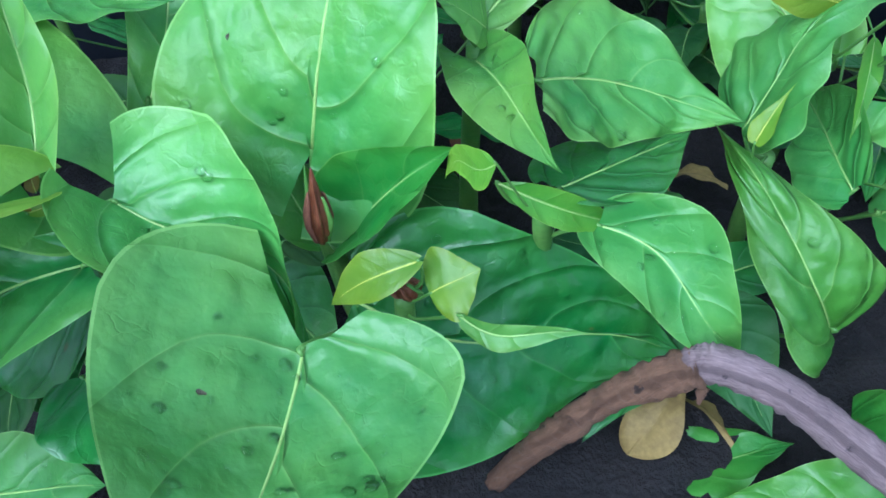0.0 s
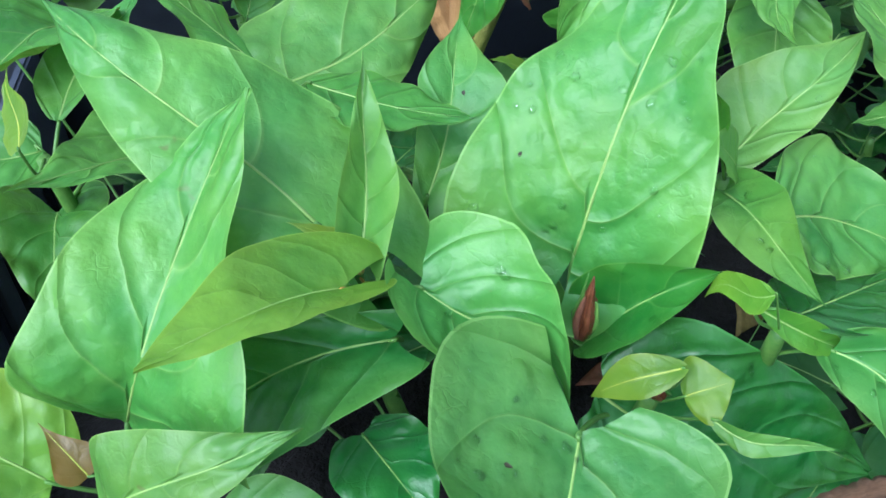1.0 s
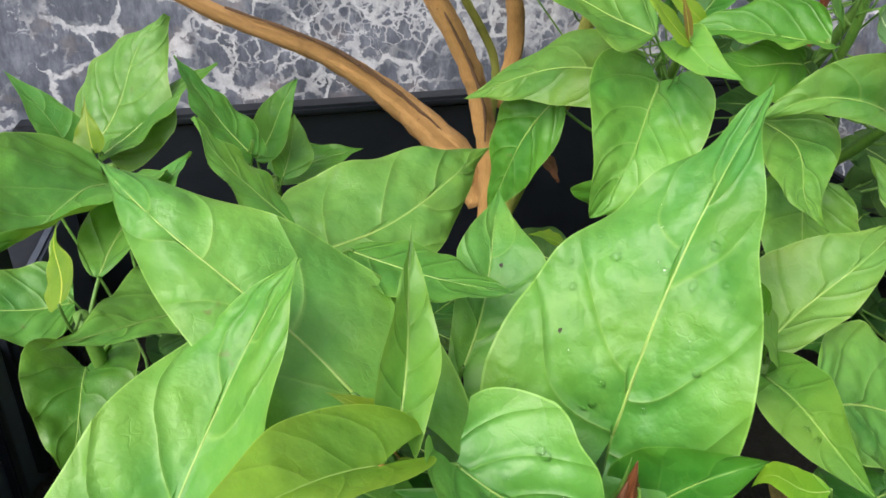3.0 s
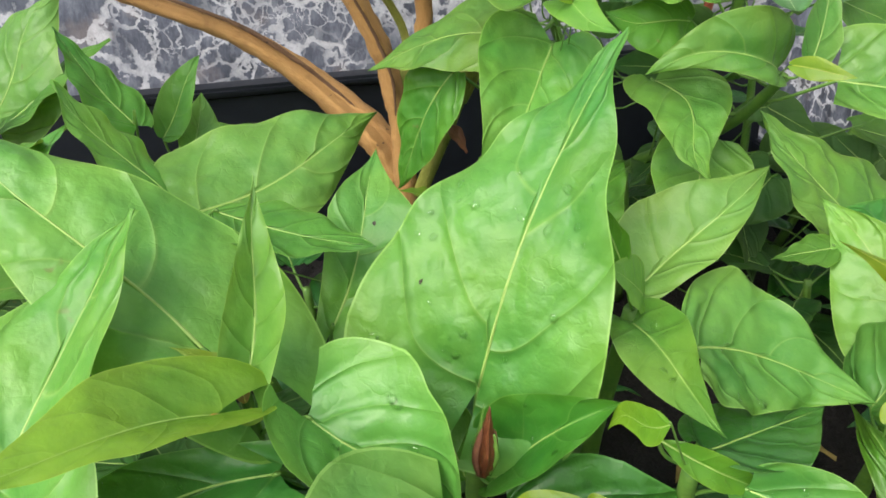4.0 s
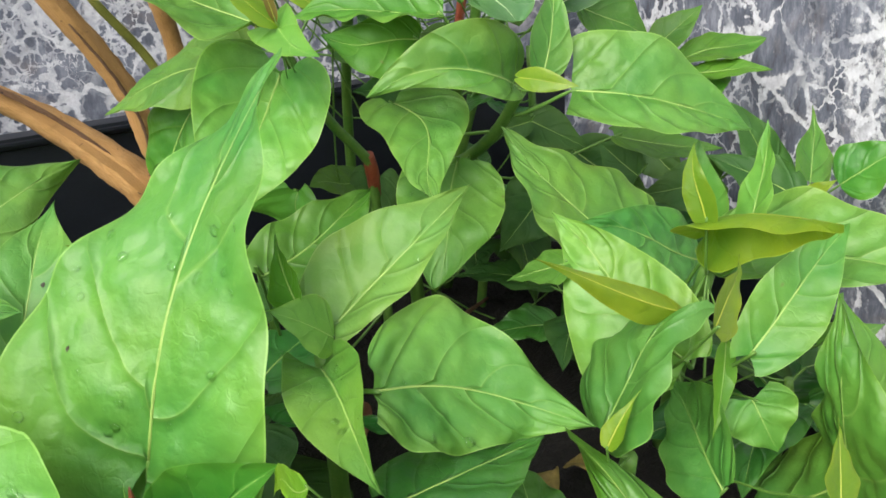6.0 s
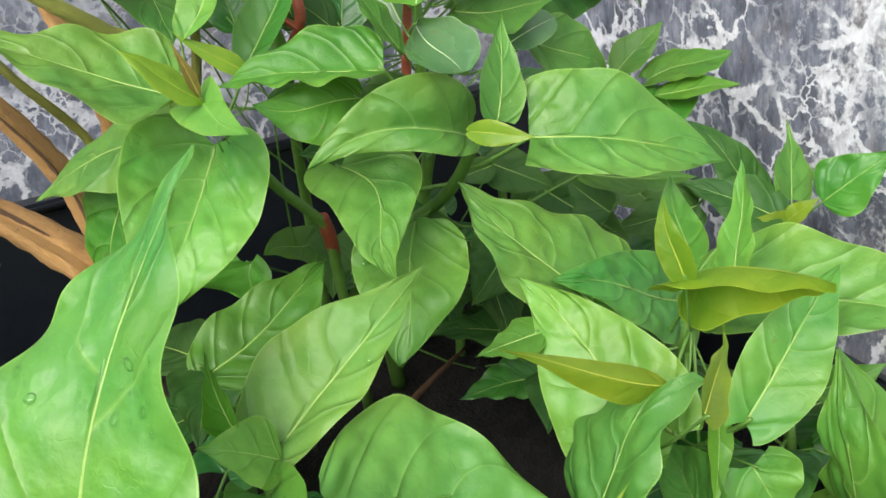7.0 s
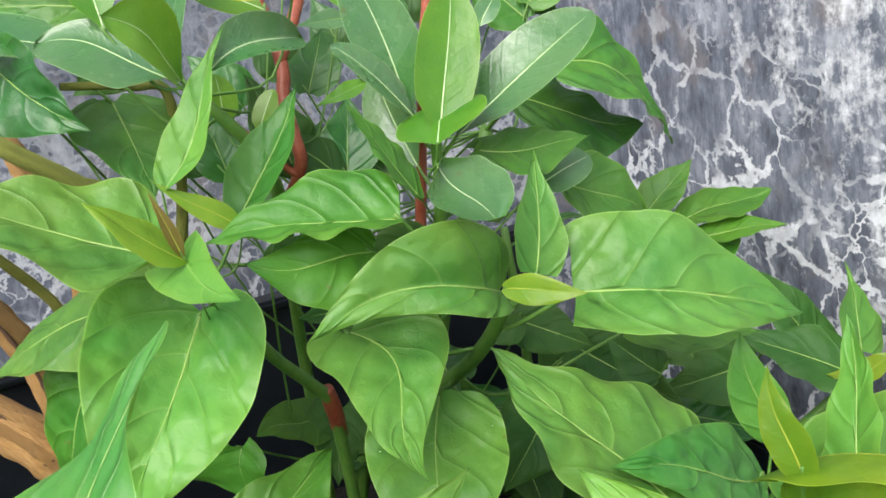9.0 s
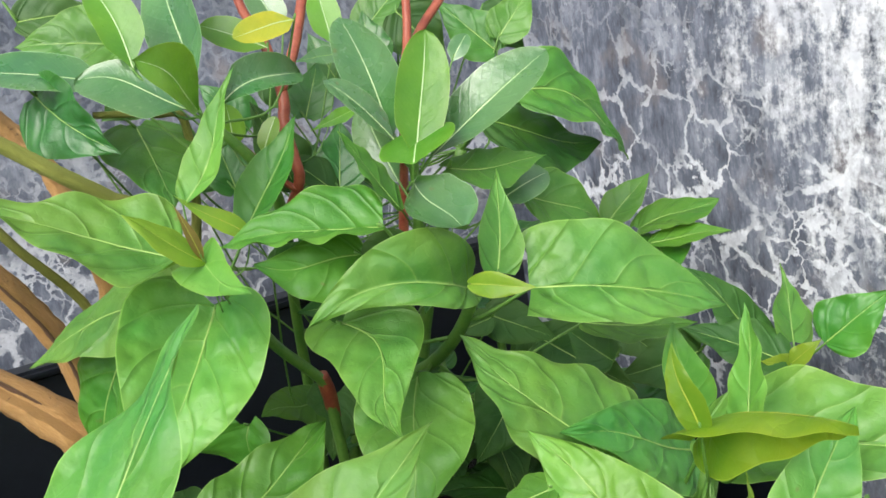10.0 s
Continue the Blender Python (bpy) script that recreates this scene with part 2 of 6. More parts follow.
    # cracks dimmed on the north side for the same weaker light
    col = mix_color(t, math_node(t, "MULTIPLY", math_node(t, "MULTIPLY", crack, math_node(t, "MULTIPLY_ADD", north, -0.42, 1.0)), math_node(t, "MULTIPLY_ADD", high, 0.72, 0.22)), col, (0.80, 0.83, 0.88))
    t.links.new(col, bsdf.inputs["Base Color"])
    bsdf.inputs["Roughness"].default_value = 0.85
    h = math_node(t, "MULTIPLY_ADD", bare, -0.35, math_node(t, "MULTIPLY_ADD", crack, -0.35, math_node(t, "MULTIPLY", noise_tex(t, pos, 260.0, 5.0, 0.7), 0.7)))
    bp = node(t, "ShaderNodeBump", Strength=0.6, Distance=0.0012)
    t.links.new(h, bp.inputs["Height"])
    t.links.new(bp.outputs[0], bsdf.inputs["Normal"])
    return m


GREEN = leaf_material("leaf_green", (0.050, 0.222, 0.022), (0.22, 0.40, 0.08), 0.46, 0.22, 0.5, gloss=0.55)
FRESH = leaf_material("leaf_fresh", (0.090, 0.300, 0.044), (0.28, 0.46, 0.10), 0.48, 0.26, 0.5, gloss=0.6)
# dark glossy wet leaves; also gap leaves, with shade in the colour
DARK = leaf_material("leaf_wet_shaded_dark", (0.024, 0.155, 0.022), (0.09, 0.26, 0.05), 0.36, 0.12, 0.5, gloss=0.6)
WET = leaf_material("leaf_wet_green", (0.058, 0.255, 0.044), (0.22, 0.42, 0.10), 0.44, 0.18, 0.5, gloss=0.5)
# darkened copy of the green leaf: deep shade is in its colour
SHADE = leaf_material("leaf_shade_dull", (0.022, 0.105, 0.015), (0.055, 0.17, 0.035), 0.6, 0.12, 0.4, gloss=0.4)
YOUNG = leaf_material("leaf_young_yellow", (0.150, 0.305, 0.018), (0.32, 0.42, 0.04), 0.42, 0.36, 0.5, 0.15, 0.4)
PALE = leaf_material("leaf_pale", (0.135, 0.345, 0.060), (0.32, 0.48, 0.12), 0.48, 0.28, 0.5, gloss=0.5)
LIME = leaf_material("leaf_young_lime", (0.120, 0.345, 0.026), (0.30, 0.48, 0.07), 0.44, 0.28, 0.5, 0.28, 0.7, gloss=0.5)
BROWNING = leaf_material("leaf_young_brown", (0.15, 0.115, 0.016), (0.24, 0.18, 0.04), 0.42, 0.25, 0.6, 0.12, 0.4)
PERI = leaf_material("periwinkle_leaf", (0.058, 0.200, 0.056), (0.40, 0.60, 0.30), 0.30, 0.14, 0.15, 0.12, 0.15, gloss=1.0)
PERI_YOUNG = leaf_material("periwinkle_young_leaf", (0.085, 0.270, 0.020), (0.32, 0.50, 0.12), 0.36, 0.25, 0.15, 0.06, 0.10, gloss=0.5)
PERI_YELLOW = leaf_material("periwinkle_yellow_leaf", (0.36, 0.44, 0.03), (0.62, 0.62, 0.2), 0.4, 0.25, 0.15, 0.16, 0.2)
DRY = plain_material("dry_leaf", (0.13, 0.09, 0.02), (0.26, 0.19, 0.05), 0.7, 90.0, 0.6)
RIB = plain_material("leaf_rib", (0.22, 0.37, 0.075), (0.33, 0.47, 0.12), 0.45, 200.0, 0.2)
RIB_WHITE = plain_material("periwinkle_rib", (0.38, 0.54, 0.24), (0.56, 0.68, 0.38), 0.45, 200.0, 0.2)
STALK = plain_material("green_stalk", (0.07, 0.19, 0.03), (0.14, 0.27, 0.045), 0.45, 120.0, 0.3)
RED_STEM = plain_material("red_stem", (0.20, 0.035, 0.02), (0.36, 0.10, 0.05), 0.42, 120.0, 0.3)
BUD = plain_material("red_bud", (0.085, 0.022, 0.008), (0.17, 0.06, 0.02), 0.5, 300.0, 0.4)
BRANCH = bark_material("tan_branch", (0.36, 0.185, 0.055), (0.55, 0.33, 0.12), (0.05, 0.03, 0.02))
TWIG = bark_material("dead_twig", (0.13, 0.085, 0.075), (0.33, 0.25, 0.235), (0.035, 0.025, 0.025))
PEELING = bark_material("peeling_bark", (0.10, 0.05, 0.022), (0.24, 0.13, 0.065), (0.03, 0.016, 0.01))
GREEN_BRANCH = bark_material("green_branch", (0.24, 0.27, 0.035), (0.40, 0.42, 0.09), (0.07, 0.06, 0.02))
YOUNG_RIB = plain_material("young_rib", (0.30, 0.36, 0.03), (0.38, 0.42, 0.05), 0.45, 200.0, 0.2)
ORANGE_STALK = plain_material("orange_stalk", (0.30, 0.20, 0.03), (0.42, 0.24, 0.05), 0.45, 150.0, 0.3)
RUSTY = plain_material("rusty_dry_leaf", (0.12, 0.045, 0.022), (0.24, 0.10, 0.05), 0.7, 90.0, 0.6)
HOLE = plain_material("hole_edge", (0.012, 0.014, 0.006), (0.05, 0.045, 0.015), 0.7, 400.0, 0.3)
WALL = wall_material()
# dark soil, taken near black so its colour holds the leaves' shade
SOIL = plain_material("soil_shade_dark", (0.0016, 0.0014, 0.0012), (0.008, 0.006, 0.005), 0.9, 70.0, 1.0, 0.006)
PLASTIC = plain_material("black_plastic", (0.003, 0.0045, 0.008), (0.008, 0.011, 0.018), 0.42, 120.0, 0.15, 0.0005)
# lighter copy of the crate plastic: bluish reflection put into the colour
BLUE_PLASTIC = plain_material("plastic_blue_sheen", (0.036, 0.046, 0.066), (0.062, 0.075, 0.104), 0.5, 90.0, 0.15, 0.0005)
CONCRETE = plain_material("concrete", (0.20, 0.20, 0.21), (0.34, 0.34, 0.35), 0.85, 30.0, 0.5, 0.003)
# drops: clear, with a bright sky reflection towards their rims
WATER, wt, wb = material("water_drop")
clear = node(wt, "ShaderNodeBsdfTransparent", Color=(0.97, 1.0, 0.97, 1))
shine = node(wt, "ShaderNodeBsdfGlossy", Roughness=0.04)
edge = node(wt, "ShaderNodeFresnel", IOR=1.33)
wmix = node(wt, "ShaderNodeMixShader")
wt.links.new(edge.outputs[0], wmix.inputs[0])
wt.links.new(clear.outputs[0], wmix.inputs[1])
wt.links.new(shine.outputs[0], wmix.inputs[2])
wt.links.new(wmix.outputs[0], wt.nodes["Material Output"].inputs["Surface"])
wt.nodes.remove(wb)


# ---- building blocks ----
ORIGIN = {}


def place(ob, at):
    ob.location = at
    ORIGIN[ob.name] = Vector(at)
    return ob


def origin(ob):
    while ob.parent:
        ob = ob.parent
    return ORIGIN[ob.name]


def thing(name, at, label, category, group="", kind=""):
    """An Empty at a thing's base."""
    ob = new(name)
    ob.empty_display_size = 0.01
    return tagged(place(ob, at), label, category, group, kind)


def mesh_of(name, verts, faces, uvs=None, smooth=True, veins=None):
    me = bpy.data.meshes.new(name)
    me.from_pydata([tuple(v) for v in verts], [], faces)
    for layer_name, values in (("UVMap", uvs), ("vein", veins)):
        if values is not None:
            layer = me.uv_layers.new(name=layer_name)
            idx = np.empty(len(me.loops), dtype=np.int32)
            me.loops.foreach_get("vertex_index", idx)
            layer.data.foreach_set("uv", np.asarray(values, dtype=np.float32)[idx].ravel())
    if smooth:
        me.polygons.foreach_set("use_smooth", [True] * len(me.polygons))
    me.update()
    return me


def part(name, me, mat, parent, label=""):
    """Links a mesh, whose vertices are in the world, as one part under a thing or a part."""
    o = origin(parent)
    me.transform(Matrix.Translation(-o))
    me.materials.append(mat)
    ob = new(name, me)
    ob.parent = parent
    if label:
        ob["label"] = label
    return ob


def bm_mesh(name, bm, smooth=False):
    me = bpy.data.meshes.new(name)
    bm.to_mesh(me)
    bm.free()
    if smooth:
        me.polygons.foreach_set("use_smooth", [True] * len(me.polygons))
    return me


def smooth_line(points, steps):
    """Catmull-Rom through points; each point is (x, y, z, radius)."""
    p = [np.array(q, float) for q in points]
    p = [2 * p[0] - p[1]] + p + [2 * p[-1] - p[-2]]
    out = []
    for k in range(1, len(p) - 2):
        for s in range(steps):
            t = s / steps
            out.append(0.5 * (2 * p[k] + (p[k + 1] - p[k - 1]) * t + (2 * p[k - 1] - 5 * p[k] + 4 * p[k + 1] - p[k + 2]) * t * t
                              + (3 * p[k] - p[k - 1] - 3 * p[k + 1] + p[k + 2]) * t ** 3))
    out.append(p[-2])
    return out


def tube(name, points, steps=5, sides=8, rough=0.0, flat=1.0, seed=0, uv_scale=40.0):
    """A tapered tube along points (x, y, z, radius), with an uneven skin."""
    rng = np.random.RandomState(seed)
    line = smooth_line(points, steps)
    verts, faces, uvs = [], [], []
    ref = np.array((0.31, 0.17, 0.93))
    run = 0.0
    for k, q in enumerate(line):
        d = line[min(k + 1, len(line) - 1)][:3] - line[max(k - 1, 0)][:3]
        d = d / (np.linalg.norm(d) + 1e-12)
        a = np.cross(d, ref)
        a /= np.linalg.norm(a) + 1e-12
        b = np.cross(d, a)
        if k:
            run += np.linalg.norm(q[:3] - line[k - 1][:3])
        for s in range(sides):
            w = 2 * math.pi * s / sides
            r = q[3] * (1 + rough * rng.uniform(-1, 1))
            verts.append(q[:3] + a * math.cos(w) * r + b * math.sin(w) * r * flat)
            uvs.append((run * uv_scale, s / sides))
    n = len(line)
    for k in range(n - 1):
        for s in range(sides):
            s2 = (s + 1) % sides
            faces.append((k * sides + s, k * sides + s2, (k + 1) * sides + s2, (k + 1) * sides + s))
    faces.append(tuple(range(sides))[::-1])
    faces.append(tuple((n - 1) * sides + s for s in range(sides)))
    return mesh_of(name, verts, faces, uvs)


def box(name, lo, hi, bevel=0.0):
    bm = bmesh.new()
    bmesh.ops.create_cube(bm, size=1.0)
    for v in bm.verts:
        v.co = Vector([l + (h - l) * (c + 0.5) for l, h, c in zip(lo, hi, v.co)])
    if bevel:
        bmesh.ops.bevel(bm, geom=bm.edges[:], offset=bevel, segments=2, affect="EDGES")
    return bm_mesh(name, bm)


# ---- leaves ----
# kind: where the blade is widest, width at the base, how far the lobes reach back, how the tip tapers; a leaf may add by how much one lobe is longer
SHAPES = {
    "m": (0.26, 0.34, 0.05, 1.03), "d": (0.20, 0.30, 0.02, 1.05), "c": (0.20, 0.55, 0.20, 1.0),
    "o": (0.36, 0.20, 0.00, 0.97), "y": (0.32, 0.20, 0.00, 1.15), "p": (0.50, 0.12, 0.00, 1.0), "a": (0.24, 0.50, 0.00, 1.8),
}
QUILT = {"m": 0.072, "d": 0.078, "c": 0.082, "o": 0.045, "y": 0.016, "p": 0.008, "a": 0.012}


def outline(kind, shape, u):
    wide, base, lobe, taper = shape[:4]
    if kind == "p":
        return max(0.0, 1 - abs(2 * u - 1) ** 2.3) ** 0.62 * (0.16 + 0.84 * min(1, u / 0.24) ** 0.8 if u < 0.24 else 1.0)
    if u < wide:
        s = u / wide
        return base + (1 - base) * math.sin(math.pi / 2 * s ** 0.75)
    s = (u - wide) / (1 - wide)
    return max(0.0, 1 - s) ** taper * (1 + 0.86 * s * (1 - s)) + 0.012 * (1 - s)


class Blade:
    """A leaf between its base and its tip: half its greatest width, its turn about the midrib, the angle at which its halves fold up,
    how far it arches, as a share of its length, by how much one half is wider, how far the midrib sways,
    how its edges droop, its twist, and the S-bends of the midrib (curl up and down, bend sideways)."""

    def __init__(self, base, tip, half, turn, fold, arch, skew, sway, kind, seed, droop=0.0, twist=0.0, curl=0.0, bend=0.0, shape=None):
        self.b, self.t = np.array(base, float), np.array(tip, float)
        self.half, self.fold, self.arch, self.kind, self.droop = half, fold, arch, kind, droop
        a = self.t - self.b
        self.length = np.linalg.norm(a)
        a /= self.length
        n0 = np.array((0, 0, 1.0)) - a * a[2]
        n0 /= np.linalg.norm(n0)
        s0 = np.cross(a, n0)
        self.axis = a
        self.n = n0 * math.cos(turn) + s0 * math.sin(turn)
        self.s = np.cross(a, self.n)
        self.twist, self.curl, self.bend = twist, curl, bend
        self.shape = shape or SHAPES[kind]
        rng = np.random.RandomState(seed)
        self.phase, self.freq = rng.uniform(0, 6.28, 3), rng.uniform(2.2, 4.0, 2)
        self.wave = rng.uniform(0.03, 0.09) * (0.25 if kind == "p" else 1.0)
        self.skew = skew
        self.sway = sway

    def mid(self, u):
        return self.b + (self.t - self.b) * u + self.n * self.length * (self.arch * 4 * u * (1 - u) + self.curl * math.sin(2 * math.pi * u)) \
            + self.s * self.length * (self.sway * math.sin(math.pi * u) + self.bend * math.sin(2 * math.pi * u))

    def vein(self, u, v):
        """Counts the side veins: they run where its fraction is a half."""
        q = Vector((u * self.length * 95 + self.phase[2] * 9, v * self.half * 95, self.phase[0]))
        count, slant = (11.0, 0.20) if self.kind == "p" else (4.2 if self.length > 0.05 else 3.3, min(0.36, 0.90 * self.half / self.length))
        return (u ** 0.92 - slant * abs(v) ** 1.3) * count + (0.32 if v > 0 else 0.0) + (0.10 if self.kind == "p" else 0.42) * noise.noise(q * 0.30) + self.phase[1]

    def at(self, u, v):
        lobe, quilt = self.shape[2], QUILT[self.kind]
        if len(self.shape) > 4:
            lobe *= 1 + self.shape[4] * (1 if v > 0 else -1)
        av = abs(v)
        w = self.half * outline(self.kind, self.shape, u) * (1 + self.skew * (1 if v > 0 else -1))
        f = self.fold * (1 - 0.35 * u)
        tw = self.twist * u
        ss, nn = self.s * math.cos(tw) + self.n * math.sin(tw), self.n * math.cos(tw) - self.s * math.sin(tw)
        p = self.mid(u) + ss * (v * w * math.cos(f)) + nn * (av ** 1.15 * w * math.sin(f))
        p = p - self.axis * (lobe * self.length * av ** 1.4 * math.exp(-(u / 0.13) ** 2))
        q = Vector((u * self.length * 95 + self.phase[2] * 9, v * w * 95, self.phase[0]))
        g = self.vein(u, v)
        ripple = quilt * min(self.half, 0.03) * (1 - u) ** 0.7 * abs(math.sin(math.pi * (g - 0.5))) ** 1.2 * math.sin(math.pi * min(1, av * 0.98 + 0.02)) ** 0.7
        edge = self.wave * self.half * av ** 3 * math.sin(self.freq[0 if v > 0 else 1] * 6.28 * u + self.phase[0 if v > 0 else 1]) * math.sin(math.pi * u) ** 0.5
        pucker = (noise.noise(q) + 0.5 * noise.noise(q * 2.1)) * 0.0015 * min(1, 6 * (1 - av)) * min(1, 5 * av) * min(1, self.half * 50) * (0.3 if self.kind == "p" else 1.0)
        return p + nn * (ripple + edge + pucker - self.droop * self.half * av * av)


def blade_mesh(name, bl, nu, nv):
    verts, uvs, veins, faces = [], [], [], []
    vs = [-1 + 2 * k / (2 * nv) for k in range(2 * nv + 1)]
    for i in range(nu + 1):
        u = (i / nu) ** 1.08
        for v in vs:
            verts.append(bl.at(u, v))
            uvs.append((u, min(1.0, bl.length / 0.085)))
            veins.append((bl.vein(u, v if v else 1e-6), abs(v)))
    row = len(vs)
    for i in range(nu):
        for j in range(row - 1):
            a = i * row + j
            faces.append((a, a + row, a + row + 1, a + 1))
    return mesh_of(name, verts, faces, uvs, veins=veins)


DROP_MESH = []


def drop_mesh():
    if not DROP_MESH:
        bm = bmesh.new()
        bmesh.ops.create_icosphere(bm, subdivisions=2, radius=1.0)
        for v in bm.verts:
            v.co.z = max(v.co.z, -0.25) * 0.32
        bmesh.ops.delete(bm, geom=[f for f in bm.faces if all(v.co.z < -0.07 for v in f.verts)], context="FACES")
        me = bm_mesh("water_drop", bm, True)
        me.materials.append(WATER)
        DROP_MESH.append(me)
    return DROP_MESH[0]


SEED = [0]


def leaf(plant, kind, mat, base, tip, half, turn, fold, arch, skew=0.0, sway=0.0, joint=None, drops=0, rib=None, droop=0.0, twist=0.0, curl=0.0, bend=0.0, shape=None, label="", stalk=None, holes=()):
    """A leaf of a plant, with its midrib, its stalk down to joint, eaten holes and water drops."""
    SEED[0] += 1
    seed = SEED[0]
    bl = Blade(base, tip, half, turn, fold, arch, skew, sway, kind, seed, droop, twist, curl, bend, shape)
    big = bl.length * bl.half
    nu, nv = (60, 16) if big > 0.0012 else (40, 11) if big > 0.0004 else (18, 6)
    ob = part("leaf", blade_mesh("leaf", bl, nu, nv), mat, plant, label)
    r0 = 0.00020 + (0.0036 if kind == "p" else 0.0040) * bl.length
    if kind == "y":
        r0 *= 0.6
    line = [(*(bl.at(u, 0.0) - bl.n * r0 * 0.15), max(r0 * (1 - u) ** (0.5 if kind == "p" else 0.8) * 0.95, r0 * 0.08)) for u in [k / 16 * 0.97 for k in range(17)]]
    part("midrib", tube("midrib", line, 1, 6), rib or (RIB_WHITE if kind == "p" else YOUNG_RIB if mat in (YOUNG, BROWNING) else RIB), ob)
    if joint is not None:
        j = np.array(joint, float)
        b = np.array(base, float)
        away = np.linalg.norm(b - j)
        m = (b + j) * 0.5 + np.array((0, 0.35 * max(0.0, away - 0.025), -0.12 * away - 0.35 * max(0.0, away - 0.025))) - bl.axis * 0.15 * away
        e = b + bl.axis * 0.03 * bl.length - bl.n * r0 * 0.5
        part("leaf_stalk", tube("leaf_stalk", [(*j, r0 * 1.8), (*m, r0 * 1.6), (*b, r0 * 1.4), (*e, r0 * 0.9)], 4, 7), stalk or STALK, ob)
    for u, v, long, wide in holes:
        ring = [bl.at(u + long * math.cos(w) * (1 + 0.3 * math.sin(3 * w)), v + wide * math.sin(w)) for w in [k * math.pi / 6 for k in range(12)]]
        up = np.cross(ring[0] - ring[6], ring[3] - ring[9])
        up *= 0.00015 / np.linalg.norm(up) * (1 if up @ bl.n > 0 else -1)
        mid = sum(ring) / 12
        verts = [p + up for p in ring] + [mid + (p - mid) * 0.55 + up * 0.3 for p in ring]
        faces = [(k, (k + 1) % 12, 12 + (k + 1) % 12, 12 + k) for k in range(12)] + [tuple(range(12, 24))]
        part("eaten_hole", mesh_of("eaten_hole", verts, faces), HOLE, ob, "small eaten hole with a brown edge")
    rng = np.random.RandomState(seed + 900)
    for k in range(drops):
        u, v = rng.uniform(0.06, 0.62), rng.uniform(-0.85, 0.85)
        p = bl.at(u, v)
        du, dv = bl.at(u + 0.01, v) - p, bl.at(u, v + 0.02) - p
        n = np.cross(du, dv)
        n /= np.linalg.norm(n) + 1e-12
        if n @ bl.n < 0:
            n = -n
        r = 0.0004 + 0.0011 * rng.uniform() ** 3
        d = new("water_drop", drop_mesh())
        d.parent = ob
        rot = Vector(n).to_track_quat("Z", "Y").to_matrix().to_4x4()
        stretch = rng.uniform(0.8, 1.5)
        d.matrix_basis = Matrix.Translation(Vector(p + n * 0.0001) - origin(ob)) @ rot @ Matrix.Rotation(rng.uniform(0, 6.28), 4, "Z") @ Matrix.Diagonal((r * stretch, r, r, 1))
    return ob


def stem(plant, points, mat=None, name="stem", sides=9, rough=0.04, label=""):
    SEED[0] += 1
    return part(name, tube(name, points, 6, sides, rough, 1.0, SEED[0]), mat or STALK, plant, label)


def bud(plant, base, tip, r, mat=None):
    """A pointed closed bud wrapped in narrow leaflets."""
    b, t = np.array(base, float), np.array(tip, float)
    pts = [(*(b + (t - b) * k), r * w) for k, w in ((0, 0.55), (0.18, 0.95), (0.42, 0.88), (0.72, 0.45), (1.0, 0.05))]
    SEED[0] += 1
    ob = part("bud", tube("bud", pts, 5, 11, 0.10, 0.8, SEED[0]), mat or BUD, plant)
    for k in range(6):
        w = 0.3 + k * 1.05
        o = np.array((math.cos(w), math.sin(w), 0.0)) * r
        top = 0.62 + 0.10 * (k * 7 % 5)
        line = [(*(b + o * 0.5), r * 0.30), (*(b + (t - b) * 0.3 + o * 1.0), r * 0.36), (*(b + (t - b) * 0.6 + o * 0.7), r * 0.24), (*(b + (t - b) * top + o * 0.55), r * 0.03)]
        part("bract", tube("bract", line, 5, 7, 0.10, 0.5, k), (RUSTY, BUD, STALK)[k % 3], ob)
    return ob


# ---- setting ----
WALL_Y = 0.469
CORNER = (0.436, 0.469)
RIGHT = (0.0, -1.0)


def slab(name, a, b, outward, z0, z1, thick, label):
    """An upright wall from a to b in plan, whose visible face is on the line a-b."""
    n = np.array(outward) * thick
    pts = [(*a, z0), (*b, z0), (b[0] + n[0], b[1] + n[1], z0), (a[0] + n[0], a[1] + n[1], z0)]
    verts = pts + [(x, y, z1) for x, y, _ in pts]
    faces = [(0, 1, 5, 4), (1, 2, 6, 5), (2, 3, 7, 6), (3, 0, 4, 7), (4, 5, 6, 7), (3, 2, 1, 0)]
    me = mesh_of(name, verts, faces, smooth=False)
    bm = bmesh.new()
    bm.from_mesh(me)
    bmesh.ops.recalc_face_normals(bm, faces=bm.faces[:])
    bm.to_mesh(me)
    bm.free()
    me.materials.append(WALL)
    return tagged(new(name, me), label, "wall", kind="structure")


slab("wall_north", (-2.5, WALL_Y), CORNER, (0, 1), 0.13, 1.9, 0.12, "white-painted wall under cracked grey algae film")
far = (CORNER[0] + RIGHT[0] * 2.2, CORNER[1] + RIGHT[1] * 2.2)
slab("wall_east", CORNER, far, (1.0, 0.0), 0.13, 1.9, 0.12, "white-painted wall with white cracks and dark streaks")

bm = bmesh.new()
bmesh.ops.create_grid(bm, x_segments=8, y_segments=8, size=30)
for v in bm.verts:
    v.co.z = 0.13
me = bm_mesh("ground", bm)
me.materials.append(CONCRETE)
tagged(new("ground", me), "grey concrete ground beside the walls", "ground", kind="structure")

# the black crate that holds the plants
X0, X1, Y0, Y1 = -0.150, 0.352, -0.30, 0.395
SOIL_Z, RIM_Z = 0.300, 0.408
crate = thing("plastic_crate", ((X0 + X1) / 2, (Y0 + Y1) / 2, 0.13), "black plastic crate filled with dark soil", "crate")
part("base_panel", box("base_panel", (X0, Y0, 0.131), (X1, Y1, 0.140), 0.002), PLASTIC, crate)
